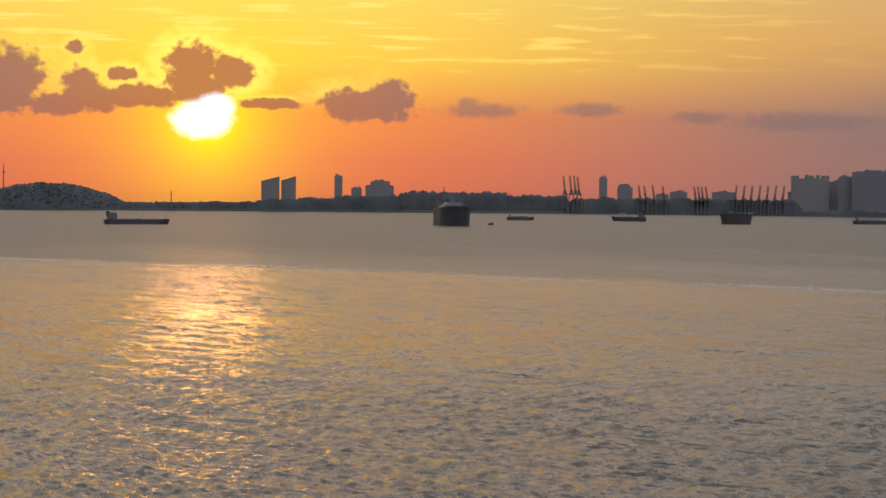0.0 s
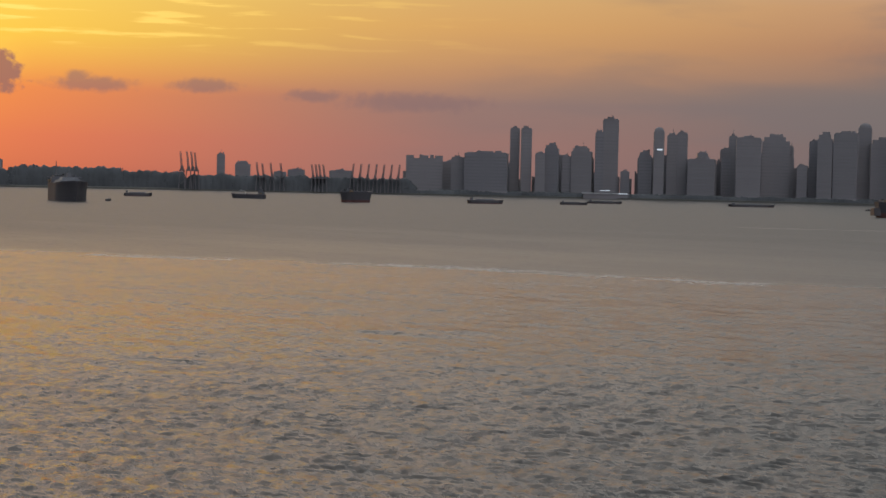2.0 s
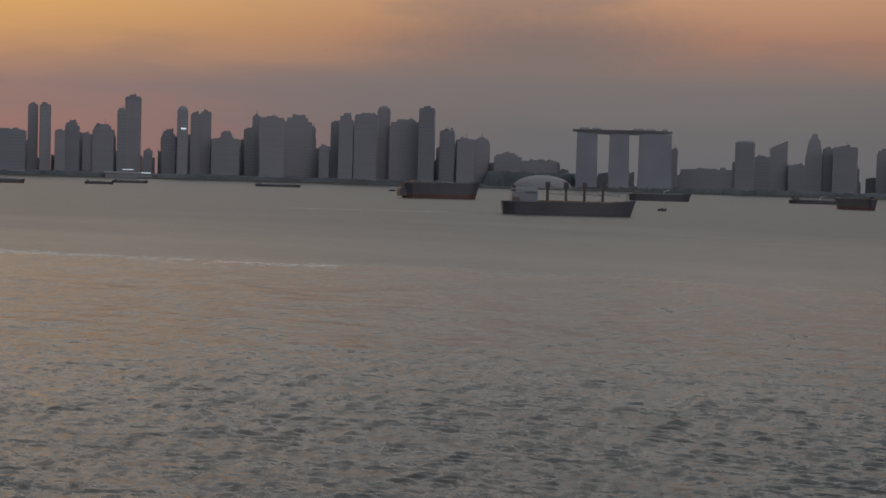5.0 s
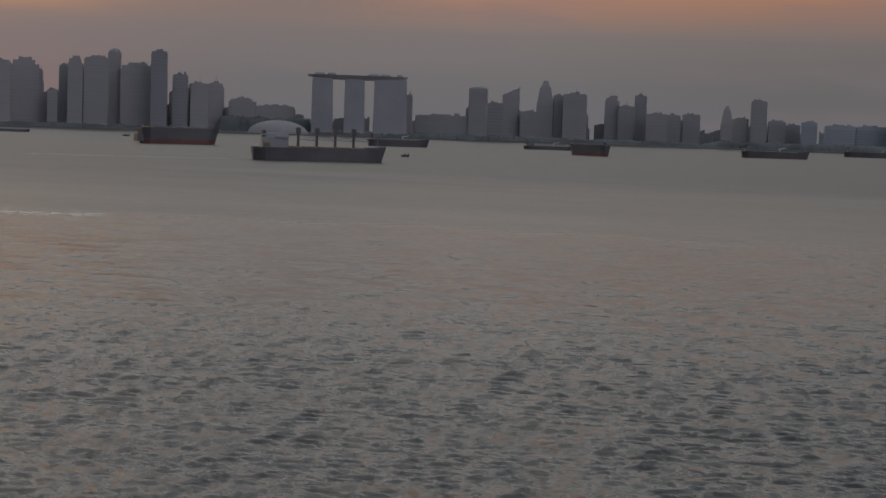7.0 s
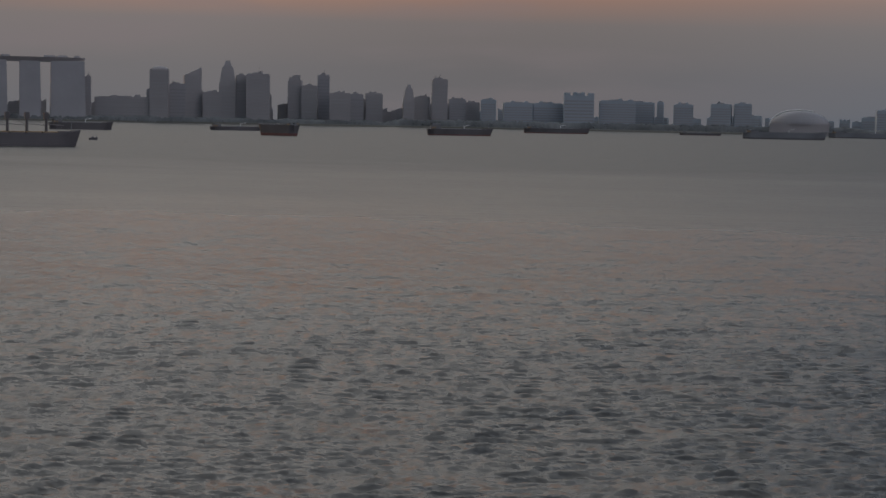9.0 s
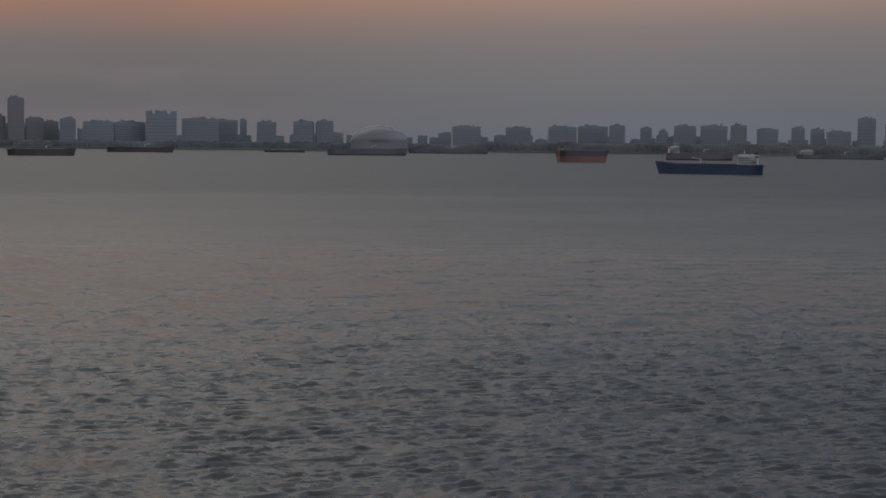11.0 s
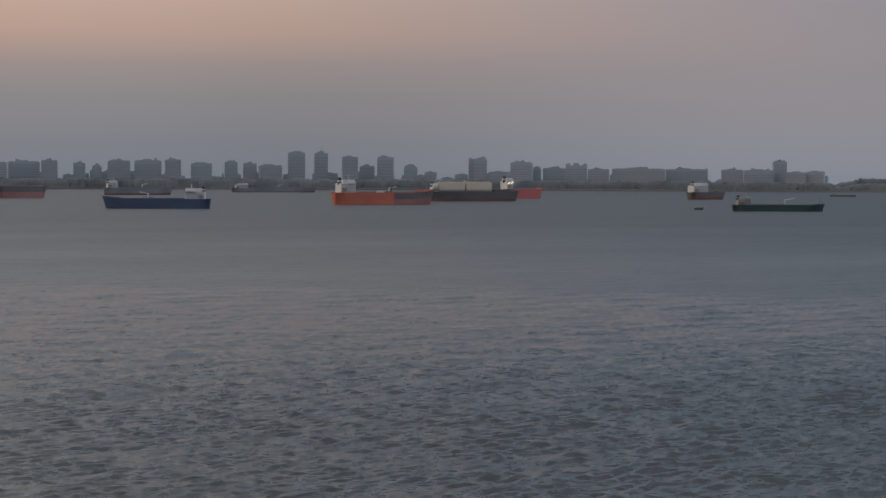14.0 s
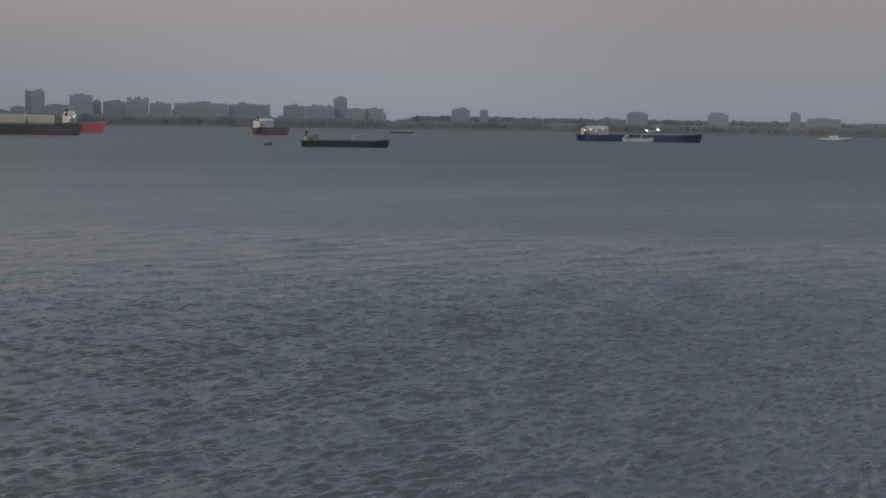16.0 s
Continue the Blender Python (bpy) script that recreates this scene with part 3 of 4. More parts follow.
tower(58.34, 4780, 41, 140, 'slab', 6)
tower(59.26, 4760, 79, 100, 'crown', -7)
tower(60.34, 4760, 106, 81, 'slab', 0)
tower(64.89, 4700, 18, 124, 'slab', -7)
tower(66.05, 4720, 156, 70, 'slab', -7)
tower(67.23, 4700, 54, 155, 'dome', -7)
tower(56.97, 4835, 26, 113, 'slab', -7)
tower(57.31, 4835, 35, 125, 'slab', 3)
tower(57.69, 4835, 31, 115, 'slab', -7)
tower(58.14, 4835, 47, 129, 'slab', -7)
tower(58.52, 4835, 21, 129, 'slab', 6)
tower(58.90, 4835, 43, 73, 'slab', 6)
tower(59.42, 4835, 47, 62, 'slab', 3)
tower(59.90, 4835, 37, 63, 'slab', 0)
tower(60.29, 4835, 32, 80, 'slab', -4)
tower(60.70, 4835, 40, 82, 'slab', 0)
tower(60.99, 4835, 11, 75, 'slab', -7)
tower(67.82, 4740, 46, 110, 'slab', 3)
tower(68.34, 4760, 50, 155, 'wedge', 6)
tower(68.99, 4740, 51, 89, 'slab', 0)
tower(69.51, 4740, 49, 175, 'taper', -4)
tower(69.97, 4740, 31, 138, 'slab', 3)
tower(70.52, 4700, 67, 142, 'slab', -4)
tower(71.79, 4780, 42, 139, 'crown', -7)
tower(72.28, 4760, 48, 113, 'slab', -7)
tower(72.75, 4780, 35, 145, 'slab', -4)
tower(73.29, 4700, 59, 93, 'slab', 0)
tower(73.86, 4760, 40, 92, 'slab', 6)
tower(74.46, 4780, 50, 95, 'slab', 3)
tower(75.63, 4700, 33, 119, 'taper', 6)
tower(76.11, 4760, 45, 88, 'slab', -7)
tower(76.69, 4740, 45, 139, 'slab', 3)
tower(77.30, 4740, 49, 83, 'slab', 3)
tower(77.83, 4760, 41, 75, 'slab', 3)
tower(78.36, 4700, 44, 83, 'slab', -4)
tower(79.36, 4720, 85, 76, 'slab', 6)
tower(80.39, 4740, 89, 76, 'slab', 6)
tower(81.43, 4700, 85, 105, 'notch', 3)
tower(82.74, 4720, 102, 87, 'slab', 3)
tower(67.07, 4835, 40, 95, 'slab', -4)
tower(67.44, 4835, 25, 83, 'slab', -7)
tower(67.77, 4835, 32, 83, 'slab', 0)
tower(68.22, 4835, 48, 94, 'slab', 0)
tower(68.60, 4835, 19, 93, 'slab', 6)
tower(68.91, 4835, 41, 78, 'slab', 0)
tower(69.37, 4835, 39, 79, 'slab', -7)
tower(69.87, 4835, 49, 82, 'slab', 3)
tower(70.35, 4835, 35, 80, 'slab', -7)
tower(70.72, 4835, 30, 88, 'slab', 6)
tower(70.95, 4835, 10, 85, 'slab', 3)
tower(71.77, 4835, 38, 85, 'slab', -7)
tower(72.19, 4835, 35, 76, 'slab', 0)
tower(72.53, 4835, 24, 76, 'slab', 6)
tower(72.89, 4835, 41, 87, 'slab', 6)
tower(73.36, 4835, 40, 81, 'slab', -7)
tower(73.83, 4835, 42, 84, 'slab', 6)
tower(74.31, 4835, 43, 79, 'slab', -7)
tower(74.66, 4835, 20, 92, 'slab', 3)
tower(75.00, 4835, 42, 41, 'slab', -4)
tower(75.40, 4835, 29, 51, 'slab', -4)
tower(75.68, 4835, 40, 67, 'slab', 3)
tower(76.09, 4835, 33, 69, 'slab', -7)
tower(76.47, 4835, 33, 65, 'slab', 6)
tower(76.84, 4835, 32, 70, 'slab', -7)
tower(83.48, 4780, 92, 85, 'slab', -7)
tower(84.21, 4760, 20, 86, 'slab', -4)
tower(84.97, 4700, 54, 80, 'slab', 0)
tower(86.24, 4700, 59, 83, 'slab', -7)
tower(86.95, 4700, 49, 85, 'slab', 3)
tower(91.81, 4740, 83, 74, 'slab', 6)
tower(93.61, 4740, 73, 72, 'slab', -7)
tower(95.09, 4700, 82, 75, 'slab', 6)
tower(96.15, 4780, 89, 78, 'slab', 6)
tower(96.99, 4720, 46, 81, 'slab', -7)
tower(97.99, 4780, 34, 75, 'slab', -7)
tower(98.57, 4780, 27, 70, 'crown', -7)
tower(99.30, 4780, 62, 82, 'slab', 0)
tower(100.28, 4780, 77, 83, 'slab', -4)
tower(101.09, 4700, 46, 85, 'slab', -4)
tower(102.06, 4720, 60, 75, 'slab', -4)
tower(103.07, 4760, 38, 80, 'slab', 6)
tower(103.72, 4760, 38, 76, 'slab', 0)
tower(104.41, 4740, 67, 70, 'slab', 6)
tower(105.32, 4760, 49, 108, 'slab', 0)
tower(106.17, 4780, 40, 107, 'slab', 3)
tower(107.14, 4700, 46, 95, 'slab', 3)
tower(107.77, 4780, 44, 70, 'slab', -4)
tower(108.40, 4760, 49, 96, 'slab', -4)
tower(109.27, 4760, 39, 74, 'crown', 6)
tower(111.39, 4780, 19, 91, 'slab', 6)
tower(111.71, 4760, 37, 93, 'slab', -4)
tower(112.35, 4760, 66, 54, 'slab', -4)
tower(113.12, 4720, 65, 82, 'slab', -7)
tower(113.66, 4760, 24, 67, 'slab', 3)
tower(114.26, 4780, 66, 66, 'slab', 3)
tower(115.04, 4780, 63, 78, 'notch', -4)
tower(115.78, 4720, 60, 63, 'slab', 0)
tower(117.17, 4720, 152, 65, 'slab', -4)
tower(118.77, 4780, 115, 64, 'slab', 6)
tower(119.48, 4740, 12, 63, 'slab', -4)
tower(120.39, 4780, 63, 63, 'slab', 0)
tower(121.27, 4760, 90, 62, 'slab', 6)
tower(121.98, 4780, 41, 88, 'slab', 6)
tower(122.54, 4740, 61, 56, 'slab', -4)
tower(123.18, 4740, 52, 58, 'slab', -7)
tower(126.18, 4740, 54, 63, 'crown', 3)
tower(127.01, 4760, 25, 59, 'slab', -4)
tower(132.34, 4720, 62, 60, 'crown', 6)
tower(135.15, 4740, 59, 61, 'crown', -4)
tower(137.76, 4740, 29, 64, 'slab', 3)
tower(138.71, 4720, 96, 49, 'slab', 3)
tower(39.80, 4868, 46, 67, 'notch', -5)
tower(40.35, 4868, 41, 78, 'notch', -5)
tower(40.86, 4868, 38, 79, 'crown', 4)
tower(41.36, 4868, 19, 81, 'slab', 4)
tower(41.62, 4868, 37, 83, 'crown', -5)
tower(42.10, 4868, 40, 56, 'notch', 4)
tower(42.60, 4868, 19, 82, 'slab', -5)
tower(42.83, 4868, 30, 75, 'slab', -5)
tower(43.17, 4868, 41, 61, 'crown', 0)
tower(43.68, 4868, 37, 52, 'crown', 0)
tower(44.12, 4868, 32, 59, 'notch', 4)
tower(44.55, 4868, 29, 69, 'slab', 0)
tower(44.88, 4868, 30, 66, 'notch', 0)
tower(45.21, 4868, 44, 64, 'crown', 0)
tower(45.74, 4868, 37, 73, 'crown', -5)
tower(46.21, 4868, 45, 74, 'notch', 4)
tower(46.73, 4868, 32, 63, 'notch', 0)
tower(47.13, 4868, 34, 58, 'notch', 4)
tower(47.56, 4868, 23, 80, 'notch', 0)
tower(47.82, 4868, 44, 57, 'crown', 4)
tower(48.37, 4868, 35, 70, 'notch', -5)
tower(48.80, 4868, 27, 58, 'slab', -5)
tower(49.15, 4868, 39, 69, 'notch', 0)
tower(49.61, 4868, 25, 64, 'slab', -5)
tower(49.93, 4868, 26, 74, 'notch', 0)
tower(50.28, 4868, 44, 66, 'slab', 0)
tower(50.82, 4868, 46, 57, 'notch', -5)
tower(51.39, 4868, 34, 81, 'slab', -5)
tower(51.83, 4868, 34, 73, 'crown', 4)
tower(52.21, 4868, 35, 80, 'slab', 4)
tower(52.64, 4868, 34, 58, 'crown', 0)
tower(53.09, 4868, 19, 78, 'crown', 0)
tower(53.31, 4868, 43, 62, 'crown', 4)
tower(53.85, 4868, 26, 80, 'crown', -5)
tower(54.19, 4868, 38, 52, 'notch', -5)
tower(54.66, 4868, 33, 67, 'slab', 4)
tower(55.04, 4868, 41, 82, 'crown', -5)
tower(55.54, 4868, 45, 81, 'slab', 0)
tower(56.11, 4868, 35, 54, 'crown', 4)
tower(56.52, 4868, 20, 69, 'crown', 0)
tower(56.77, 4868, 28, 74, 'slab', 4)
tower(57.13, 4868, 19, 55, 'crown', -5)
tower(57.41, 4868, 42, 66, 'slab', 0)
tower(57.91, 4868, 40, 65, 'slab', 4)
tower(58.37, 4868, 32, 58, 'notch', 0)
tower(58.74, 4868, 32, 50, 'crown', 4)
tower(59.12, 4868, 23, 61, 'notch', 0)
tower(59.40, 4868, 28, 56, 'notch', 0)
tower(59.73, 4868, 18, 53, 'crown', -5)
tower(59.99, 4868, 33, 52, 'slab', -5)
tower(60.40, 4868, 32, 58, 'slab', -5)
tower(60.80, 4868, 30, 52, 'slab', 0)
tower(61.18, 4868, 29, 58, 'slab', -5)
tower(61.20, 4850, 39, 44, 'slab', -8)
tower(61.70, 4850, 42, 47, 'notch', -8)
tower(62.27, 4850, 29, 45, 'notch', 0)
tower(62.67, 4850, 54, 51, 'slab', 0)
tower(63.37, 4850, 34, 57, 'notch', 0)
tower(63.84, 4850, 26, 51, 'slab', 6)
tower(64.26, 4850, 28, 55, 'slab', -8)
tower(64.69, 4850, 42, 47, 'notch', 0)
tower(65.24, 4850, 61, 52, 'slab', 0)
tower(66.12, 4850, 25, 49, 'notch', 6)
tower(66.57, 4850, 27, 49, 'slab', -8)
tower(66.99, 4850, 45, 53, 'slab', -8)
tower(67.66, 4850, 57, 50, 'notch', 0)
tower(68.49, 4850, 38, 51, 'slab', 0)
tower(69.07, 4850, 42, 48, 'slab', 6)
tower(69.70, 4850, 47, 55, 'slab', 0)
tower(70.28, 4850, 31, 56, 'slab', -8)
tower(70.77, 4850, 50, 46, 'slab', 6)
tower(71.50, 4850, 48, 58, 'slab', 0)
tower(72.17, 4850, 57, 54, 'slab', -8)
tower(72.87, 4850, 39, 59, 'slab', 0)
tower(73.44, 4850, 28, 45, 'notch', -8)
tower(73.83, 4850, 26, 46, 'notch', -8)
tower(74.25, 4850, 24, 48, 'slab', -8)
tower(74.68, 4850, 44, 52, 'notch', 0)
tower(75.33, 4850, 44, 47, 'slab', 6)
tower(75.89, 4850, 55, 46, 'slab', -8)
tower(76.59, 4850, 58, 45, 'slab', 0)
tower(77.33, 4850, 56, 54, 'notch', 0)
tower(78.12, 4850, 57, 50, 'notch', 6)
tower(78.88, 4850, 28, 57, 'notch', 0)
tower(79.36, 4850, 32, 53, 'slab', 0)
tower(79.86, 4850, 27, 50, 'slab', -8)
tower(80.33, 4850, 50, 43, 'notch', -8)
tower(81.04, 4850, 32, 42, 'slab', 0)
tower(81.47, 4850, 41, 41, 'slab', -8)
tower(82.08, 4850, 32, 40, 'notch', 6)
tower(82.55, 4850, 51, 51, 'slab', -8)
tower(83.30, 4850, 60, 45, 'slab', 0)
tower(84.18, 4850, 59, 41, 'slab', -8)
tower(85.03, 4850, 25, 39, 'notch', 6)
tower(85.36, 4850, 42, 40, 'slab', 0)
tower(85.94, 4850, 25, 44, 'slab', 6)
tower(86.38, 4850, 29, 44, 'slab', 0)
tower(86.76, 4850, 30, 50, 'notch', 0)
tower(87.28, 4850, 61, 52, 'slab', -8)
tower(88.09, 4850, 60, 45, 'notch', -8)
tower(88.87, 4850, 56, 41, 'slab', 0)
tower(89.68, 4850, 55, 41, 'slab', 6)
tower(90.35, 4850, 29, 46, 'notch', -8)
tower(90.74, 4850, 26, 40, 'slab', 0)
tower(91.21, 4850, 54, 54, 'slab', 0)
tower(91.90, 4850, 25, 44, 'slab', -8)
tower(92.30, 4850, 55, 44, 'slab', -8)
tower(93.06, 4850, 43, 49, 'slab', -8)
tower(93.60, 4850, 25, 54, 'slab', 6)
tower(93.96, 4850, 29, 50, 'slab', 6)
tower(94.43, 4850, 37, 38, 'slab', -8)
tower(94.90, 4850, 42, 37, 'slab', 0)
tower(95.50, 4850, 53, 51, 'notch', 6)
tower(96.20, 4850, 44, 39, 'slab', -8)
tower(96.84, 4850, 62, 46, 'slab', 0)
tower(97.66, 4850, 35, 41, 'slab', 6)
tower(98.11, 4850, 36, 45, 'slab', 0)
tower(98.68, 4850, 55, 53, 'notch', 0)
tower(99.36, 4850, 46, 46, 'slab', -8)
tower(99.97, 4850, 51, 52, 'slab', 0)
tower(100.69, 4850, 38, 45, 'notch', 0)
tower(101.19, 4850, 59, 39, 'slab', 0)
tower(101.96, 4850, 34, 53, 'slab', 0)
tower(102.47, 4850, 45, 37, 'slab', 0)
tower(103.09, 4850, 58, 45, 'slab', 6)
tower(103.81, 4850, 44, 49, 'slab', 6)
tower(104.47, 4850, 57, 53, 'notch', -8)
tower(105.24, 4850, 61, 44, 'slab', 6)
tower(106.07, 4850, 31, 45, 'slab', -8)
tower(106.47, 4850, 51, 48, 'slab', 6)
tower(107.15, 4850, 24, 43, 'slab', 6)
tower(107.49, 4850, 31, 51, 'slab', -8)
tower(107.96, 4850, 30, 40, 'slab', 0)
tower(108.39, 4850, 62, 41, 'slab', -8)
tower(109.16, 4850, 29, 42, 'notch', -8)
tower(109.66, 4850, 24, 43, 'slab', 0)
tower(110.00, 4850, 37, 53, 'slab', -8)
tower(110.57, 4850, 36, 36, 'slab', 6)
tower(111.12, 4850, 54, 46, 'slab', 6)
tower(111.86, 4850, 41, 46, 'slab', -8)
tower(112.47, 4850, 35, 49, 'notch', -8)
tower(112.95, 4850, 57, 53, 'slab', 0)
tower(113.77, 4850, 29, 33, 'notch', -8)
tower(114.15, 4850, 25, 45, 'notch', 6)
tower(114.51, 4850, 50, 39, 'notch', 0)
tower(115.18, 4850, 46, 39, 'notch', 0)
tower(115.84, 4850, 46, 44, 'notch', 0)
tower(116.54, 4850, 56, 48, 'slab', -8)
tower(117.24, 4850, 43, 37, 'notch', -8)
tower(117.81, 4850, 61, 40, 'notch', -8)
tower(118.69, 4850, 44, 42, 'slab', 0)
tower(119.30, 4850, 56, 33, 'slab', 0)
tower(120.02, 4850, 27, 33, 'slab', -8)
tower(120.42, 4850, 57, 38, 'slab', 0)
tower(121.19, 4850, 39, 42, 'slab', 6)
tower(121.74, 4850, 36, 33, 'slab', -8)
tower(122.32, 4850, 32, 35, 'slab', 6)
tower(122.83, 4850, 36, 38, 'notch', -8)
tower(123.34, 4850, 50, 46, 'slab', -8)


def sky_deck_hotel():
    """Three leaning towers that carry one long boat-shaped deck."""
    r = 4700
    thing = empty("hotel", spot(63.15, r), "three grey hotel towers under one long boat-shaped roof deck", "building")
    per = r * math.radians(1)
    for a0, a1, name in ((61.58, 62.27, "tower_shaft"), (62.68, 63.34, "tower_shaft"), (63.68, 64.77, "tower_shaft")):
        x0, x1 = (a0 - 63.15) * per, (a1 - 63.15) * per
        bm = box(x0, x1, -14, 16, 0, 162, 0.8)
        for v in bm.verts:
            lean = (1 - min(157, max(0, v.co.z)) / 157) ** 2
            if v.co.y < 0:
                v.co.y -= 14 * lean
            else:
                v.co.y += 10 * lean
            v.co.x += (3 if v.co.x > (x0 + x1) / 2 else -1) * lean
        shaft = part(name, bm, GLASSY, thing)
        for k in range(14):
            part("window_band", box(x0 + 2, x1 - 2, -14.6 - 14 * (1 - (14 + k * 10) / 157) ** 2, -12, 12 + k * 10, 15.5 + k * 10), BAND, shaft)
    x0, x1 = (61.42 - 63.15) * per, (64.80 - 63.15) * per
    bm = bmesh.new()
    rows = []
    for k in range(25):
        u = k / 24
        x = x0 + (x1 - x0) * u
        half = 19 * (1 - abs(2 * u - 1) ** 4) ** 0.6 + 2
        drop = 6 + 7 * (1 - abs(2 * u - 1) ** 3)
        rows.append([bm.verts.new(c) for c in ((x, -half, 171), (x, -half * 0.6, 171 - drop), (x, half * 0.6, 171 - drop), (x, half, 171))])
    for p, q in zip(rows, rows[1:]):
        for j in range(4):
            bm.faces.new((p[j], p[(j + 1) % 4], q[(j + 1) % 4], q[j]))
    bm.faces.new(rows[0]), bm.faces.new(rows[-1])
    bmesh.ops.recalc_face_normals(bm, faces=bm.faces[:])
    part("roof_deck", bm, CONCRETE, thing, "long boat-shaped roof deck")
    for u, w in ((0.12, 30), (0.24, 26), (0.66, 34), (0.78, 30), (0.92, 16)):
        x = x0 + (x1 - x0) * u
        part("roof_pavilion", box(x - w / 2, x + w / 2, -8, 8, 171, 176.5, 0.6, 0.8), CONCRETE, thing)


sky_deck_hotel()


def dome_house(az, r, width, height, label, material):
    """A shell roof of curved ribs over a round hall."""
    thing = empty("domed_hall", spot(az, r), label, "building")
    bm = bmesh.new()
    bmesh.ops.create_uvsphere(bm, u_segments=32, v_segments=16, radius=1.0)
    bmesh.ops.bisect_plane(bm, geom=bm.verts[:] + bm.edges[:] + bm.faces[:], plane_co=(0, 0, 0), plane_no=(0, 0, 1), clear_inner=True)
    for v in bm.verts:
        v.co = (v.co.x * width / 2, v.co.y * width * 0.2, 4 + v.co.z * (height - 4))
    part("shell", bm, material, thing)
    for k in range(-3, 4):
        pts = []
        for j in range(13):
            a = math.pi * j / 12
            s = math.sqrt(max(0.05, 1 - (k / 4.2) ** 2))
            pts.append(Vector((k / 4.2 * width / 2, -math.cos(a) * width * 0.205 * s, 4 + math.sin(a) * (height - 3) * s)))
        part("rib", join(*[rod(p, q, 0.5, 5) for p, q in zip(pts, pts[1:])]), CONCRETE, thing)
    part("base_wall", box(-width * 0.5, width * 0.5, -width * 0.19, width * 0.19, 0, 9, 0.5), CONCRETE, thing)


def arena(az, r, width, height):
    """A low round stadium under a pale arched roof."""
    thing = empty("stadium", spot(az, r), "low stadium under a pale arched roof", "building")
    bm = bmesh.new()
    bmesh.ops.create_uvsphere(bm, u_segments=32, v_segments=16, radius=1.0)
    bmesh.ops.bisect_plane(bm, geom=bm.verts[:] + bm.edges[:] + bm.faces[:], plane_co=(0, 0, 0), plane_no=(0, 0, 1), clear_inner=True)
    for v in bm.verts:
        v.co = (v.co.x * width / 2, v.co.y * 40, 30 + v.co.z * (height - 30))
    part("roof", bm, GLASSY, thing)
    pts = [Vector((-math.cos(math.pi * j / 20) * width / 2, -34, 26 + math.sin(math.pi * j / 20) * (height - 25))) for j in range(14)]
    part("roof_arch", join(*[rod(p, q, 1.8, 6) for p, q in zip(pts, pts[1:])]), WHITE, thing, "bright white roof arch")
    part("stand", box(-width / 2, width / 2, -36, 36, 0, 32, 1.0), CONCRETE, thing)


dome_house(60.45, 4675, 165, 40, "pale domed glasshouse on the waterfront", CONCRETE)
arena(88.82, 4675, 160, 68)


def ferry_terminal():
    thing = empty("terminal", spot(46.45, 4652), "low waterfront terminal with white lit roof edges", "building")
    part("wall", box(-62, 62, -10, 12, 0, 14, 0.6), CONCRETE, thing)
    part("roof", box(-66, 60, -13, 14, 14, 17, 0.8), WHITE, thing)
    part("lit_canopy", box(-16, 12, -15, -13.2, 23, 24.5), LAMP_WHITE, thing, "glowing white canopy edge")
    part("lit_sign", box(34, 60, -15, -13.2, 14.5, 16.2), LAMP_WHITE, thing, "glowing white canopy edge")
    part("upper_storey", box(-24, 18, -13, 10, 17, 25, 0.5), CONCRETE, thing)


ferry_terminal()
part("lit_sign", box(-6, 8, -17.9, -16.9, 138, 142), LAMP_WHITE, sign_tower, "small glowing white sign")


def quay_crane(az, height, lean):
    """A container crane with four legs, a house and its boom raised."""
    thing = empty("quay_crane", spot(az, 4662), "grey steel harbour crane with its boom raised", "crane", "harbour cranes")
    k = height / 100
    for x in (-8 * k, 8 * k):
        for y in (-9, 9):
            part("leg", rod((x, y, 3), (x * 0.6, y * 0.5, 52 * k), 1.3, 6), STEEL, thing)
    part("girder", box(-7 * k, 7 * k, -16, 14, 50 * k, 54 * k, 0.4), STEEL, thing)
    part("machine_house", box(-4 * k, 4 * k, 2, 14, 54 * k, 62 * k, 0.4), STEEL, thing)
    part("boom", join(rod((-1.5, -8, 54 * k), (-1.5 + lean, -13, height), 1.4, 6, 0.9), rod((1.5, -8, 54 * k), (1.5 + lean, -13, height), 1.4, 6, 0.9)), STEEL, thing)
    part("mast", rod((0, 0, 54 * k), (0, -3, 78 * k), 1.1, 6, 0.7), STEEL, thing)
    part("stay", rod((0, -3, 78 * k), (lean * 0.8, -12, height * 0.93), 0.5, 5), STEEL, thing)


for az, h in ((32.04, 106), (32.26, 106), (32.40, 106), (32.52, 104), (34.60, 81), (34.79, 78), (35.07, 81), (35.41, 80), (36.47, 79), (36.60, 79), (36.72, 79), (36.86, 78)):
    quay_crane(az, h, -5)
for k in range(7):
    quay_crane(37.79 + 0.262 * k, 83, 4)


def lattice_mast(az, r, height):
    thing = empty("radio_mast", spot(az, r), "thin steel mast on the shore", "mast")
    part("pole", rod((0, 0, 0), (0, 0, height), 2.6, 6, 1.2), STEEL, thing)
    part("platform", box(-3, 3, -3, 3, height * 0.8, height * 0.83), STEEL, thing)


lattice_mast(13.12, 4660, 124)
lattice_mast(18.62, 4655, 55)
lattice_mast(27.9, 4655, 72)


# ---- ships ----
def hull_rows(length, beam, free, bow=0.2, stern=0.12, sheer=0.3):
    """Stations from stern to bow: x, half breadth at the waterline and at the deck, height of the deck."""
    rows = []
    for k in range(25):
        u = k / 24
        full = 1.0
        if u < stern:
            full = 0.72 + 0.28 * math.sin(math.pi / 2 * u / stern)
        wl = dk = full * beam / 2
        x = (u - 0.5) * length
        top = free
        if u > 1 - bow:
            s = (u - 1 + bow) / bow
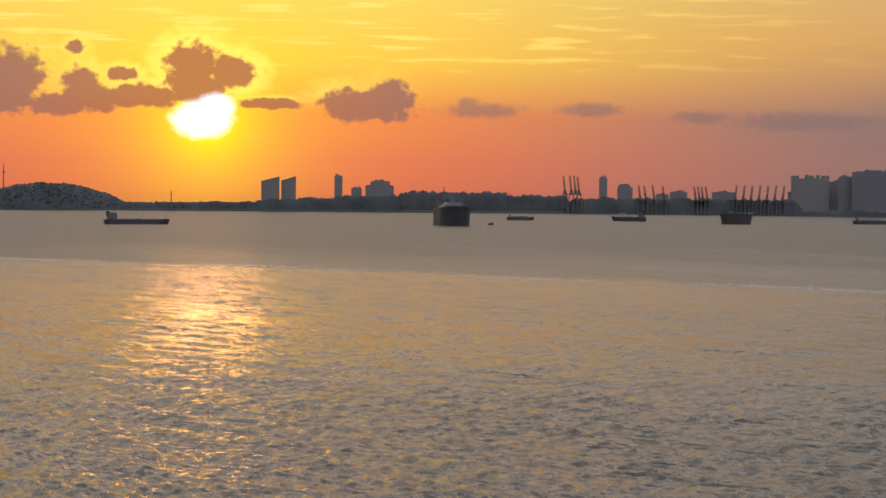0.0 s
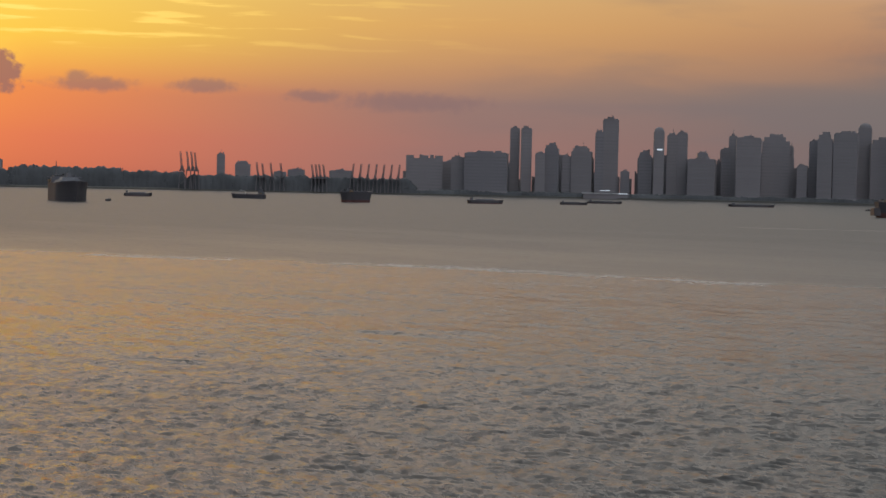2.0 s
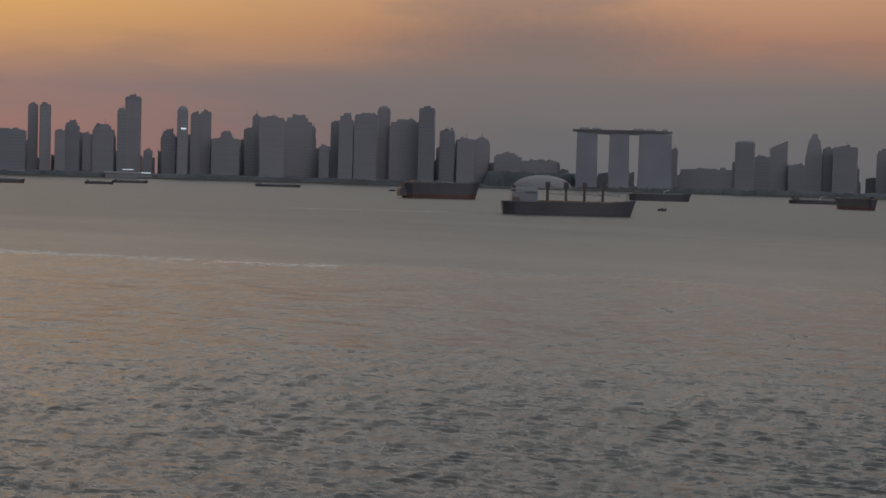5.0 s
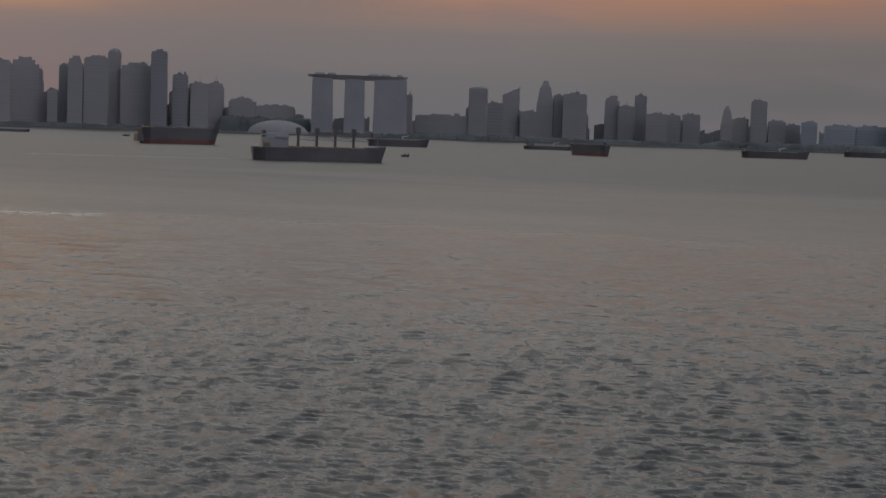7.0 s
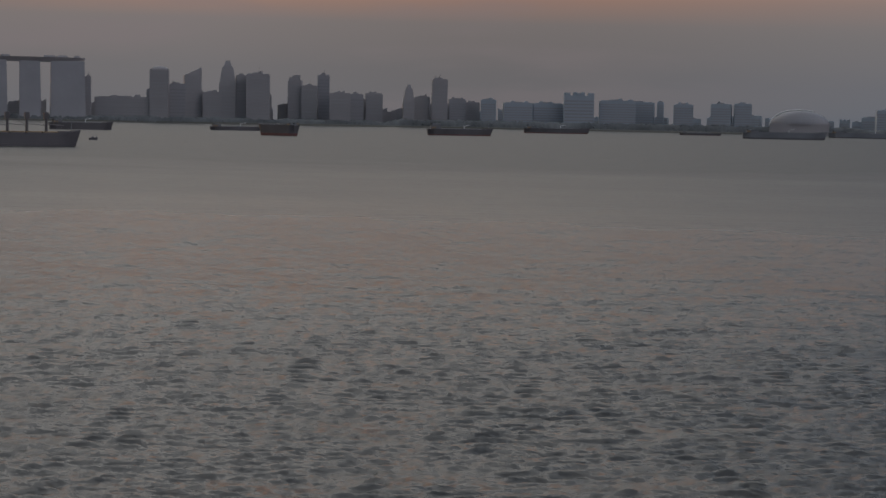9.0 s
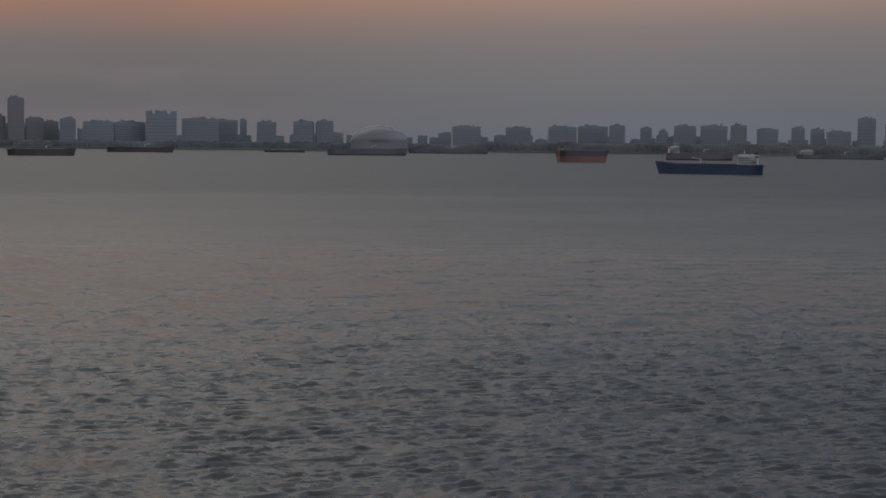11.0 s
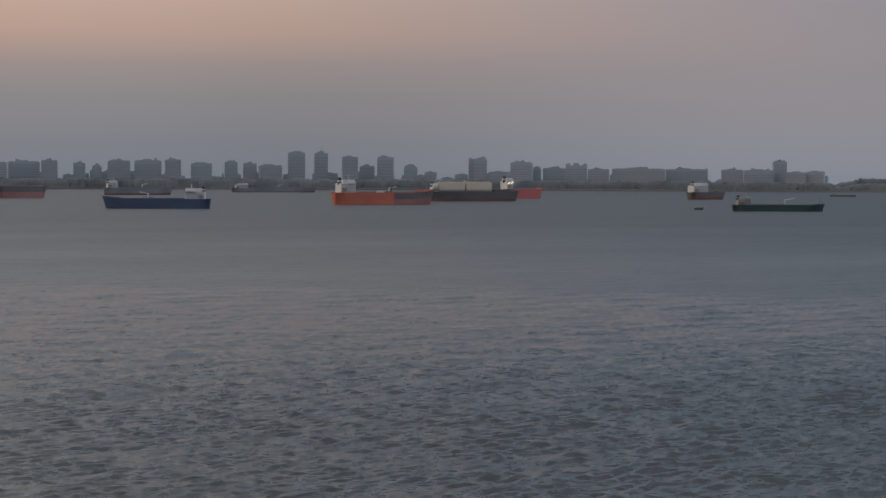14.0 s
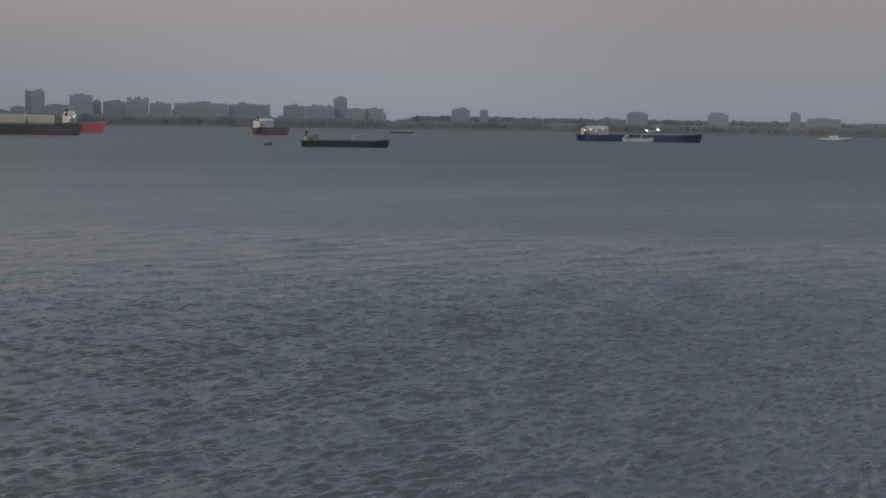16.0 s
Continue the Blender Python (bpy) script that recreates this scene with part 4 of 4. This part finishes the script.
            wl = beam / 2 * max(0.02, 1 - s ** 1.7)
            dk = beam / 2 * max(0.10, 1 - s ** 3.2)
            top = free * (1 + sheer * s)
        if u < stern * 0.7:
            wl *= 0.55 + 0.45 * u / (stern * 0.7)
        rows.append((x, wl, dk, top, u))
    return rows


def loft(rows, lo, hi, inset=0.0):
    """The hull's skin between two parts of its height."""
    bm = bmesh.new()
    rings = []
    for x, wl, dk, top, u in rows:
        ring = []
        for side in (1, -1):
            for k in range(4):
                h = lo + (hi - lo) * k / 3
                z = -1.5 + (top + 1.5) * h
                w = wl + (dk - wl) * h ** 1.6 + inset
                rake = 0.055 * top * h * max(0, u - 0.8) / 0.2 * 6 - (0.12 * top * h if u < 0.03 else 0)
                ring.append(bm.verts.new((x + rake, side * w, z)))
        rings.append(ring)
    for p, q in zip(rings, rings[1:]):
        for s in (0, 4):
            for k in range(3):
                bm.faces.new((p[s + k], q[s + k], q[s + k + 1], p[s + k + 1]))
    for ring in (rings[0], rings[-1]):
        for k in range(3):
            bm.faces.new((ring[k], ring[k + 1], ring[5 + k], ring[4 + k]))
    for a, b in ((3, 7), (0, 4)):
        for p, q in zip(rings, rings[1:]):
            bm.faces.new((p[a], q[a], q[b], p[b]))
    bmesh.ops.recalc_face_normals(bm, faces=bm.faces[:])
    return bm


def vessel(name, label, x, y, heading_deg, length, beam, free, topsides, boot=RUST, split=0.34, sheer=0.3, stern=0.12, bow=0.2):
    """An Empty on the waterline with hull, boot topping and deck; +x is the bow."""
    ship = empty(name, pose(x, y, 0, 0, 0, 90 - heading_deg), label, "ship" if length > 30 else "boat", "ships at anchor" if length > 30 else "")
    rows = hull_rows(length, beam, free, bow=bow, sheer=sheer, stern=stern)
    part("hull", loft(rows, split, 1.0), topsides, ship)
    part("boot_topping", loft(rows, 0.0, split - 0.004, 0.03), boot, ship, "dull red anti-fouling strip")
    f = rows[-1][3]
    for s in (1, -1):
        bm = bmesh.new()
        rail = []
        for px, wl, dk, top, u in rows:
            rake = 0.055 * top * max(0, u - 0.8) / 0.2 * 6 - (0.12 * top if u < 0.03 else 0)
            rail.append([bm.verts.new((px + rake, s * (dk - i), top + z)) for i, z in ((-0.05, -0.3), (-0.05, 1.1), (0.35, 1.1), (0.35, -0.3))])
        for p, q in zip(rail, rail[1:]):
            for k in range(3):
                bm.faces.new((p[k], q[k], q[k + 1], p[k + 1]))
        bmesh.ops.recalc_face_normals(bm, faces=bm.faces[:])
        part("bulwark", bm, topsides, ship)
    part("foremast", rod((length * 0.47, 0, f), (length * 0.47, 0, f + 0.06 * length + 3), 0.45, 6, 0.25), GREY, ship)
    return ship


def house(ship, x0, x1, beam, z0, z1, white=WHITE, funnel=BLACK, funnel_side=-1, mast=True, lit=False):
    """Accommodation block: decks, bridge with wings, funnel and radar mast."""
    h = z1 - z0
    levels = max(2, int(h / 3))
    block = part("deckhouse", box(x0, x1, -beam * 0.42, beam * 0.42, z0, z0 + h * 0.62, 0.3), white, ship)
    part("bridge", box(x0 + (x1 - x0) * 0.15, x1 - 0.3, -beam * 0.36, beam * 0.36, z0 + h * 0.62, z0 + h * 0.86, 0.3), white, ship)
    part("bridge_wing", box(x0 + (x1 - x0) * 0.5, x1 - 0.6, -beam * 0.52, beam * 0.52, z0 + h * 0.62, z0 + h * 0.70, 0.15), white, ship)
    part("bridge_window", box(x1 - 0.5, x1 - 0.2, -beam * 0.34, beam * 0.34, z0 + h * 0.74, z0 + h * 0.82), BLACK, ship)
    for k in range(1, levels):
        z = z0 + h * 0.62 * k / levels
        for s in (1, -1):
            part("window_strip", box(x0 + 1, x1 - 1, s * beam * 0.42 - 0.06, s * beam * 0.42 + 0.06, z, z + 0.9), BAND, block)
    fx = x0 + (x1 - x0) * (0.1 if funnel_side < 0 else 0.9)
    part("funnel", box(fx - 2.6, fx + 2.2, -2.6, 2.6, z0 + h * 0.5, z0 + h * 1.0, 0.5, 0.85), funnel, ship)
    part("funnel_band", box(fx - 2.75, fx + 2.3, -2.75, 2.75, z0 + h * 0.72, z0 + h * 0.82, 0.3), white, ship)
    if mast:
        mx = x1 - (x1 - x0) * 0.3
        part("radar_mast", join(rod((mx, 0, z0 + h * 0.86), (mx, 0, z0 + h * 1.22), 0.45, 6, 0.2), rod((mx, -2.5, z0 + h * 1.08), (mx, 2.5, z0 + h * 1.08), 0.2, 5)), white, ship)
    for s in (1, -1):
        part("lifeboat", box(x0 + 1.5, x0 + 7.5, s * beam * 0.43, s * (beam * 0.43 + 2.2), z0 + h * 0.2, z0 + h * 0.2 + 2.4, 0.8), BUFF, ship, "dull orange lifeboat")
    if lit:
        for k in range(3):
            part("deck_lamp", box(x1 - 0.2, x1 + 0.5, -beam * 0.38 + k * beam * 0.34, -beam * 0.38 + k * beam * 0.34 + 1.0, z0 + h * 0.5, z0 + h * 0.5 + 1.0), LAMP, ship, "glowing deck lamp")
        for k in range(4):
            for s in (1, -1):
                part("deck_lamp", box(x0 + 2 + k * (x1 - x0) * 0.24, x0 + 3.3 + k * (x1 - x0) * 0.24, s * beam * 0.43, s * beam * 0.44, z0 + h * (0.42 + 0.1 * (k % 2)), z0 + h * (0.42 + 0.1 * (k % 2)) + 1.1), LAMP, ship, "glowing deck lamp")


def tanker_deck(ship, x0, x1, beam, z):
    """Pipes along the deck, tank hatches, the manifold with its crane."""
    for k in range(5):
        y = (k - 2) * beam * 0.07
        part("deck_pipe", rod((x0, y, z + 1.6), (x1, y, z + 1.6), 0.35, 6), GREY, ship)
    n = 7
    for k in range(n):
        x = x0 + (x1 - x0) * (k + 0.5) / n
        part("tank_hatch", box(x - 1.5, x + 1.5, beam * 0.22, beam * 0.22 + 3, z, z + 1.8, 0.3), DECK, ship)
        part("pipe_stand", box(x - 0.4, x + 0.4, -beam * 0.2, beam * 0.2, z, z + 1.3), GREY, ship)
    m = (x0 + x1) / 2
    part("manifold", box(m - 3, m + 3, -beam * 0.4, beam * 0.4, z + 1, z + 2.8, 0.3), GREY, ship)
    part("hose_crane", join(rod((m + 5, 0, z), (m + 5, 0, z + 8), 0.8, 8), rod((m + 5, 0, z + 7.4), (m + 17, 0, z + 9.5), 0.5, 6)), WHITE, ship)
    part("catwalk", box(x0, x1, -0.9, 0.9, z + 2.6, z + 2.9), GREY, ship)


def tanker(name, label, x, y, heading_deg, length, beam, free, sup, topsides, boot=RUST, white=WHITE, funnel=BLACK, split=0.3, lit=False, house_len=0.15):
    ship = vessel(name, label, x, y, heading_deg, length, beam, free, topsides, boot, split)
    z = free
    part("main_deck", box(-length * 0.46, length * 0.36, -beam * 0.46, beam * 0.46, z - 0.5, z + 0.15), DECK, ship)
    house(ship, -length * 0.46, -length * (0.46 - house_len), beam, z, max(sup, z + 8), white, funnel, lit=lit)
    tanker_deck(ship, -length * (0.44 - house_len), length * 0.36, beam, z)
    part("forecastle", box(length * 0.36, length * 0.46, -beam * 0.25, beam * 0.25, z, z * 1.22 + 0.3, 0.3), topsides, ship)
    return ship


def bulk_carrier(x, y, heading_deg):
    L, B, F = 141, 23, 13.0
    ship = vessel("bulk_carrier", "dark bulk carrier under way with white deckhouse and four cranes", x, y, heading_deg, L, B, F, DARK, DARK, 0.3, 0.28)
    part("main_deck", box(-L * 0.46, L * 0.38, -B * 0.46, B * 0.46, F - 0.5, F + 0.2), DECK, ship)
    house(ship, -L * 0.44, -L * 0.24, B, F, F + 19, PALE, DARK)
    for k in range(5):
        x0 = -L * 0.235 + k * L * 0.122
        hatch = part("hatch_coaming", box(x0, x0 + L * 0.1, -B * 0.32, B * 0.32, F, F + 1.6, 0.15), GREY, ship)
        part("hatch_cover", box(x0 - 0.5, x0 + L * 0.05 - 0.1, -B * 0.34, B * 0.34, F + 1.7, F + 2.9, 0.25), BUFF, hatch)
        part("hatch_cover", box(x0 + L * 0.05 + 0.1, x0 + L * 0.1 + 0.5, -B * 0.34, B * 0.34, F + 1.7, F + 2.9, 0.25), BUFF, hatch)
    for k in range(4):
        x0 = -L * 0.155 + k * L * 0.145
        post = part("deck_crane", rod((x0, 0, F), (x0, 0, F + 18), 1.6, 10, 1.4), DARK, ship)
        part("crane_house", box(x0 - 2.5, x0 + 2.5, -2.4, 2.4, F + 16, F + 23, 0.4), DARK, post)
        part("jib", join(rod((x0 + 1.5, -1.2, F + 10.5), (x0 + 19.0, -0.4, F + 9.2), 0.4, 6), rod((x0 + 1.5, 1.2, F + 10.5), (x0 + 19.0, 0.4, F + 9.2), 0.4, 6)), STEEL, post)
        part("hoist_wire", rod((x0, 0, F + 21), (x0 + 18.8, 0, F + 9.4), 0.12, 4), BLACK, post)
    part("forecastle", box(L * 0.37, L * 0.46, -B * 0.24, B * 0.24, F, F + 3.4, 0.3), DARK, ship)
    rng = np.random.default_rng(21)
    bm = bmesh.new()
    for k in range(260):
        d = 240 * rng.random() ** 1.5
        x0, y0, along = -L * 0.49 - d, rng.normal() * (1.2 + d * 0.012), rng.uniform(2, 7)
        ring = [bm.verts.new((x0 + math.cos(a) * along * rng.uniform(0.7, 1.2), y0 + math.sin(a) * 0.5 * rng.uniform(0.6, 1.3), 0.1)) for a in (0, 0.9, 1.8, 2.7, 3.6, 4.5, 5.4)]
        bm.faces.new(ring)
    part("wake", bm, FOAM, ship, "pale streak of wake foam")
    return ship


def high_ship(name, label, x, y, heading_deg, length, beam, free, sup, topsides, boot=RUST, split=0.3, white=GREY, lit=False, house_len=0.16, bow=0.16):
    """A ship riding high in ballast, seen nearly end on."""
    ship = vessel(name, label, x, y, heading_deg, length, beam, free, topsides, boot, split, 0.16, 0.1, bow)
    part("main_deck", box(-length * 0.46, length * 0.38, -beam * 0.46, beam * 0.46, free - 0.5, free + 0.2), DECK, ship)
    house(ship, -length * 0.46, -length * (0.46 - house_len), beam, free, max(sup, free + 5), white, BLACK, lit=lit)
    for k in range(4 if house_len < 0.3 else 0):
        x0 = -length * 0.24 + k * length * 0.15
        part("hatch_cover", box(x0, x0 + length * 0.12, -beam * 0.34, beam * 0.34, free, free + 2.2, 0.25), GREY, ship)
    return ship


def barge(name, label, x, y, heading_deg, length, beam, free, topsides, cargo=True):
    """A flat barge with raked ends and a low heap or hatch."""
    ship = vessel(name, label, x, y, heading_deg, length, beam, free * 0.62, topsides, RUST, 0.4, 0.2, 0.1, 0.14)
    if cargo:
        bm = box(-length * 0.34, length * 0.30, -beam * 0.38, beam * 0.38, free * 0.6, free, 0.4, 0.86)
        part("cargo_cover", bm, GREY, ship)
    part("deckhouse", box(-length * 0.44, -length * 0.36, -beam * 0.3, beam * 0.3, free * 0.6, free * 1.35, 0.3), GREY, ship)
    for k in range(4):
        part("bollard", rod((-length * 0.3 + k * length * 0.2, beam * 0.45, free * 0.6), (-length * 0.3 + k * length * 0.2, beam * 0.45, free * 0.6 + 1.2), 0.4, 6), BLACK, ship)
    return ship


def workboat(name, label, x, y, heading_deg, length, free, topsides=DARK, cabin=GREY):
    ship = vessel(name, label, x, y, heading_deg, length, length * 0.3, free * 0.5, topsides, RUST, 0.4, 0.5, 0.15, 0.35)
    part("wheelhouse", box(-length * 0.2, length * 0.12, -length * 0.1, length * 0.1, free * 0.5, free * 1.2, 0.15, 0.9), cabin, ship)
    part("cabin_window", box(length * 0.1, length * 0.125, -length * 0.08, length * 0.08, free * 0.85, free * 1.05), BLACK, ship)
    part("mast", rod((0, 0, free * 1.2), (0, 0, free * 1.9), 0.12, 5), GREY, ship)
    return ship


def side(bearing, turn=0, bow_right=True):
    """The heading of a ship seen broadside on at that bearing, its bow turned away by so many degrees."""
    return bearing + (90 - turn if bow_right else -90 + turn)


tanker("small_tanker", "small dark tanker at anchor below the sunset", 760, 2416, side(17.5, 8), 94, 16, 5.5, 19, DARK, DARK, GREY)
high = high_ship("cargo_ship", "high dark cargo ship riding light, bow towards the viewer", 1242, 2315, 28.2 + 170, 112, 48, 26, 41, DARK, DARK, 0.22, bow=0.4)
part("forward_deckhouse", box(-22, 30, -21, 21, 26, 31, 0.5, 0.86), GREY, high)
part("upper_deckhouse", box(-18, 16, -15, 15, 31, 36, 0.5, 0.7), GREY, high)
part("signal_tower", box(-6, 2, -4, 4, 36, 43, 0.4, 0.7), GREY, high)
part("signal_mast", rod((-2, 0, 43), (-2, 0, 52), 0.6, 6, 0.3), GREY, high)
workboat("launch", "small dark launch beside the cargo ship", 1318, 2330, side(29.0), 8, 3.2)
barge("barge", "low dark covered barge at anchor", 1665, 2825, side(30.5), 51, 14, 8, DARK)
tanker("coaster", "small grey coaster with a pale deckhouse aft", 1837, 2700, side(34.2, 20, False), 66, 13, 6.5, 20, DARK, DARK, GREY)
high_ship("freighter", "boxy dark freighter riding high at anchor", 1868, 2404, side(37.8, 46), 64, 24, 18, 24, DARK, RUST, 0.3)
barge("barge", "low dark covered barge at anchor", 2162, 2379, side(42.6, 10), 66, 16, 9, DARK)
barge("barge", "low dark barge lying off the shore", 2370, 2346, side(45.6), 53, 14, 6, DARK)
barge("barge", "low dark barge lying off the shore", 2623, 2502, side(46.7), 73, 16, 6, DARK)
barge("barge", "long low dark barge lying off the shore", 2832, 2270, side(51.6, 5), 95, 18, 6.2, DARK)
ore = high_ship("ore_carrier", "dark red-brown ore carrier riding high at anchor", 2258, 1492, side(57.0, 20), 122, 30, 24, 27, DARK, RUST, 0.34)
tanker("coastal_tanker", "dark tanker at anchor beyond the bulk carrier", 2822, 1369, side(65.0, 10), 110, 20, 11, 20, DARK, DARK, GREY)
tanker("river_tanker", "low dark tanker near the far shore", 3150, 1186, side(70.7, 10), 102, 18, 6, 12, DARK, DARK, GREY)
high_ship("freighter", "dark freighter with a red waterline, riding high", 2666, 944, side(72.1, 38, False), 72, 22, 17, 20, DARK, RUST, 0.32)
tanker("product_tanker", "dark tanker with a raised bow at anchor", 3148, 734, side(78.3, 10), 122, 22, 11, 24, DARK, RUST, GREY)
tanker("product_tanker", "long dark tanker at anchor near the shore", 3848, 647, side(81.6, 5), 148, 24, 10, 20, DARK, RUST, GREY)
barge("barge", "low dark barge lying off the shore", 4132, 332, side(86.6, 5), 99, 18, 7, DARK)
tanker("product_tanker", "long grey tanker at anchor near the shore", 3706, 127, side(89.7, 5), 174, 26, 13, 21, GREY, DARK, GREY)
tanker("product_tanker", "long grey tanker at anchor near the shore", 4240, -77, side(92.5, 5), 200, 28, 11, 19, GREY, DARK, GREY)
high_ship("freighter", "dark freighter with a wide red lower hull", 3022, -268, side(97.1, 32), 100, 26, 20, 29, DARK, DUSKY_RED, 0.55, GREY)
tanker("chemical_tanker", "navy blue tanker with a white deckhouse aft", 2101, -317, side(101.8, 8, False), 131, 21, 11.5, 28, BLUE, BLUE, WHITE, house_len=0.19)
tanker("product_tanker", "grey tanker with pale deckhouse behind the blue one", 3429, -562, side(101.3, 10), 136, 24, 14, 32, GREY, RUST, WHITE)
tanker("product_tanker", "long low grey tanker near the far shore", 3894, -988, side(105.9, 5), 200, 28, 9, 23, GREY, DARK, WHITE)
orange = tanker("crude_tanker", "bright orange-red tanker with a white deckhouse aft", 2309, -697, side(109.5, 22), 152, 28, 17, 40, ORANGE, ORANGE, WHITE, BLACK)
# skins over the forward hull whose darker colours paint in the bow's shade
rows = hull_rows(152, 28, 17)[14:]
part("bow_paint", loft(rows, 0.52, 1.0, 0.08), DARK, orange, "upper bow with its shade painted dark")
part("bow_boot", loft(rows, 0.0, 0.515, 0.08), DUSKY_RED, orange, "lower bow with its shade painted maroon")
part("provision_store", box(-12, -2, -12.5, -6, 17.1, 20.6, 0.3), WHITE, orange, "white deck store")
part("deck_crane", join(rod((14, 0, 17), (14, 0, 27), 0.9, 8), rod((14, 0, 26), (26, -2, 30), 0.6, 6)), RUST, orange, "dull red deck crane")
# added dark plate that stands in for shade on the bow
part("forecastle_break", box(152 * 0.30, 152 * 0.36, -14.5, 14.5, 17.2, 18.6, 0.2), DARK, orange, "dark plate standing in for bow shade")


def gas_carrier():
    L, B, F = 152, 27, 15
    ship = vessel("gas_carrier", "dark gas carrier with a long beige tank cover", 2590, -960, side(112.6, 15), L, B, F, DARK, RUST, 0.3, 0.2)
    part("main_deck", box(-L * 0.46, L * 0.38, -B * 0.46, B * 0.46, F - 0.5, F + 0.2), DECK, ship)
    for k in range(2):
        x0 = -L * 0.40 + k * L * 0.31
        part("tank_cover", box(x0, x0 + L * 0.30, -B * 0.4, B * 0.4, F + 3, F + 17.5, 1.6), BEIGE, ship, "pale beige tank cover")
        part("cover_skirt", box(x0 - 0.5, x0 + L * 0.3 + 0.5, -B * 0.42, B * 0.42, F, F + 3.2, 0.3), GREY, ship)
    part("vent_mast", rod((-L * 0.095, 0, F), (-L * 0.095, 0, F + 21), 0.7, 8), BEIGE, ship)
    part("forecastle", box(L * 0.24, L * 0.46, -B * 0.25, B * 0.25, F, F + 5, 0.4), DARK, ship)
    house(ship, -L * 0.47, -L * 0.41, B, F, F + 17, WHITE, BLACK)


gas_carrier()
high_ship("supply_ship", "bright red ship with a white lit deckhouse", 2864, -1176, side(114.4, 36), 88, 26, 17, 42, RED, RED, 0.3, WHITE, True)
high_ship("reefer_ship", "ship with a tall white deckhouse and dark red bow", 2709, -1487, side(120.9, 38), 78, 24, 13, 34, DARK, RUST, 0.45, WHITE, False, 0.42)
tanker("river_tanker", "low green-black tanker with its deckhouse aft", 1787, -1040, side(123.4, 10), 112, 18, 7, 20, BLACKGREEN, BLACKGREEN, PALE)
lit = tanker("shuttle_tanker", "long navy tanker with glowing deck lamps", 2210, -1966, side(133.7, 10), 226, 34, 11, 30, BLUE, BLUE, WHITE, BLACK, lit=True, house_len=0.2)
part("deck_floodlight", box(30, 34, -17.5, -16.5, 21, 24), LAMP, lit, "bright deck floodlight")
part("lamp_post", rod((32, -16.8, 11), (32, -16.8, 21), 0.4, 6), GREY, lit)
part("deck_floodlight", box(10, 13, -17.5, -16.5, 20, 22), LAMP, lit, "bright deck floodlight")
part("lamp_post", rod((11.5, -16.8, 11), (11.5, -16.8, 20), 0.4, 6), GREY, lit)
tanker("bunker_boat", "small white bunker tanker alongside the lit tanker", 2180, -1935, side(133.5, 10), 54, 11, 5.5, 13, WHITE, BLUE, WHITE)
workboat("launch", "small dark launch crossing ahead of the carrier", 1996, 979, side(65.1), 10, 3.6)
workboat("launch", "small dark launch on open water", 1883, -982, side(120.6), 11, 3.0)
barge("barge", "low dark barge near the far shore", 3040, -2028, side(125.6, 5), 54, 12, 3.5, DARK, False)
workboat("ferry", "pale ferry near the far shore", 2424, -2768, side(140.2, 5), 65, 9, WHITE, WHITE)
workboat("launch", "small dark launch near the far shore", 2816, 1963, side(55.8), 13, 3.6)
part("stern_platform", box(-70, -59, -10, 10, 3, 15, 0.6, 0.9), DARK, ore, "dark stern platform")
part("stern_rail", join(*[rod((-69 + k * 2.4, -9.5, 15), (-69 + k * 2.4, -9.5, 17), 0.15, 4) for k in range(5)]), PALE, ore)
for k in range(6):
    part("deck_vent", rod((-20 + k * 14, -6, 24), (-20 + k * 14, -6, 27 + k % 3), 0.7, 6), GREY, ore)
carrier = bulk_carrier(1612, 912, side(61.9, 10))


# ---- foam line where the tide rips ----
def foam_line():
    rng = np.random.default_rng(5)
    verts, faces = [], []

    def fleck(x, y, along, across, turn):
        i = len(verts)
        n = 9
        verts.append((x, y, 0.12))
        for k in range(n):
            a = 2 * math.pi * k / n
            r = 0.6 + 0.5 * rng.random()
            u, w = math.cos(a) * along * r, math.sin(a) * across * r
            verts.append((x + u * math.cos(turn) - w * math.sin(turn), y + u * math.sin(turn) + w * math.cos(turn), 0.03))
        for k in range(n):
            faces.append((i, i + 1 + k, i + 1 + (k + 1) % n))

    for (x0, y0), (x1, y1) in zip(RIP, RIP[1:5]):
        length = math.hypot(x1 - x0, y1 - y0)
        turn = math.atan2(y1 - y0, x1 - x0)
        for _ in range(int(length * 2.2)):
            u = rng.random()
            if noise.noise((x0 * 0.01 + u * 3, y0 * 0.01, 0.3)) < -0.05:
                continue
            off = rng.normal() * 7 + 10 * math.sin((y0 + (y1 - y0) * u) * 0.021)
            fleck(x0 + (x1 - x0) * u - math.sin(turn) * off, y0 + (y1 - y0) * u + math.cos(turn) * off, rng.uniform(1.0, 4.5), rng.uniform(0.1, 0.3), turn + rng.normal() * 0.12)
    tagged(raw("foam", verts, faces, FOAM), "broken white line of foam on the sea", "foam", kind="stuff")


foam_line()


# ---- what moves ----
def motions():
    rows = []
    for t in (0.0, 4.0, 8.0, 12.0, 16.0):
        k = 2.5 * (t - 6.0)
        h = radians(side(61.9, 10))
        rows.append((t, pose(1612 + k * math.sin(h), 912 + k * math.cos(h), 0, 0, 0, 90 - side(61.9, 10))))
    walk(carrier, rows)


motions()
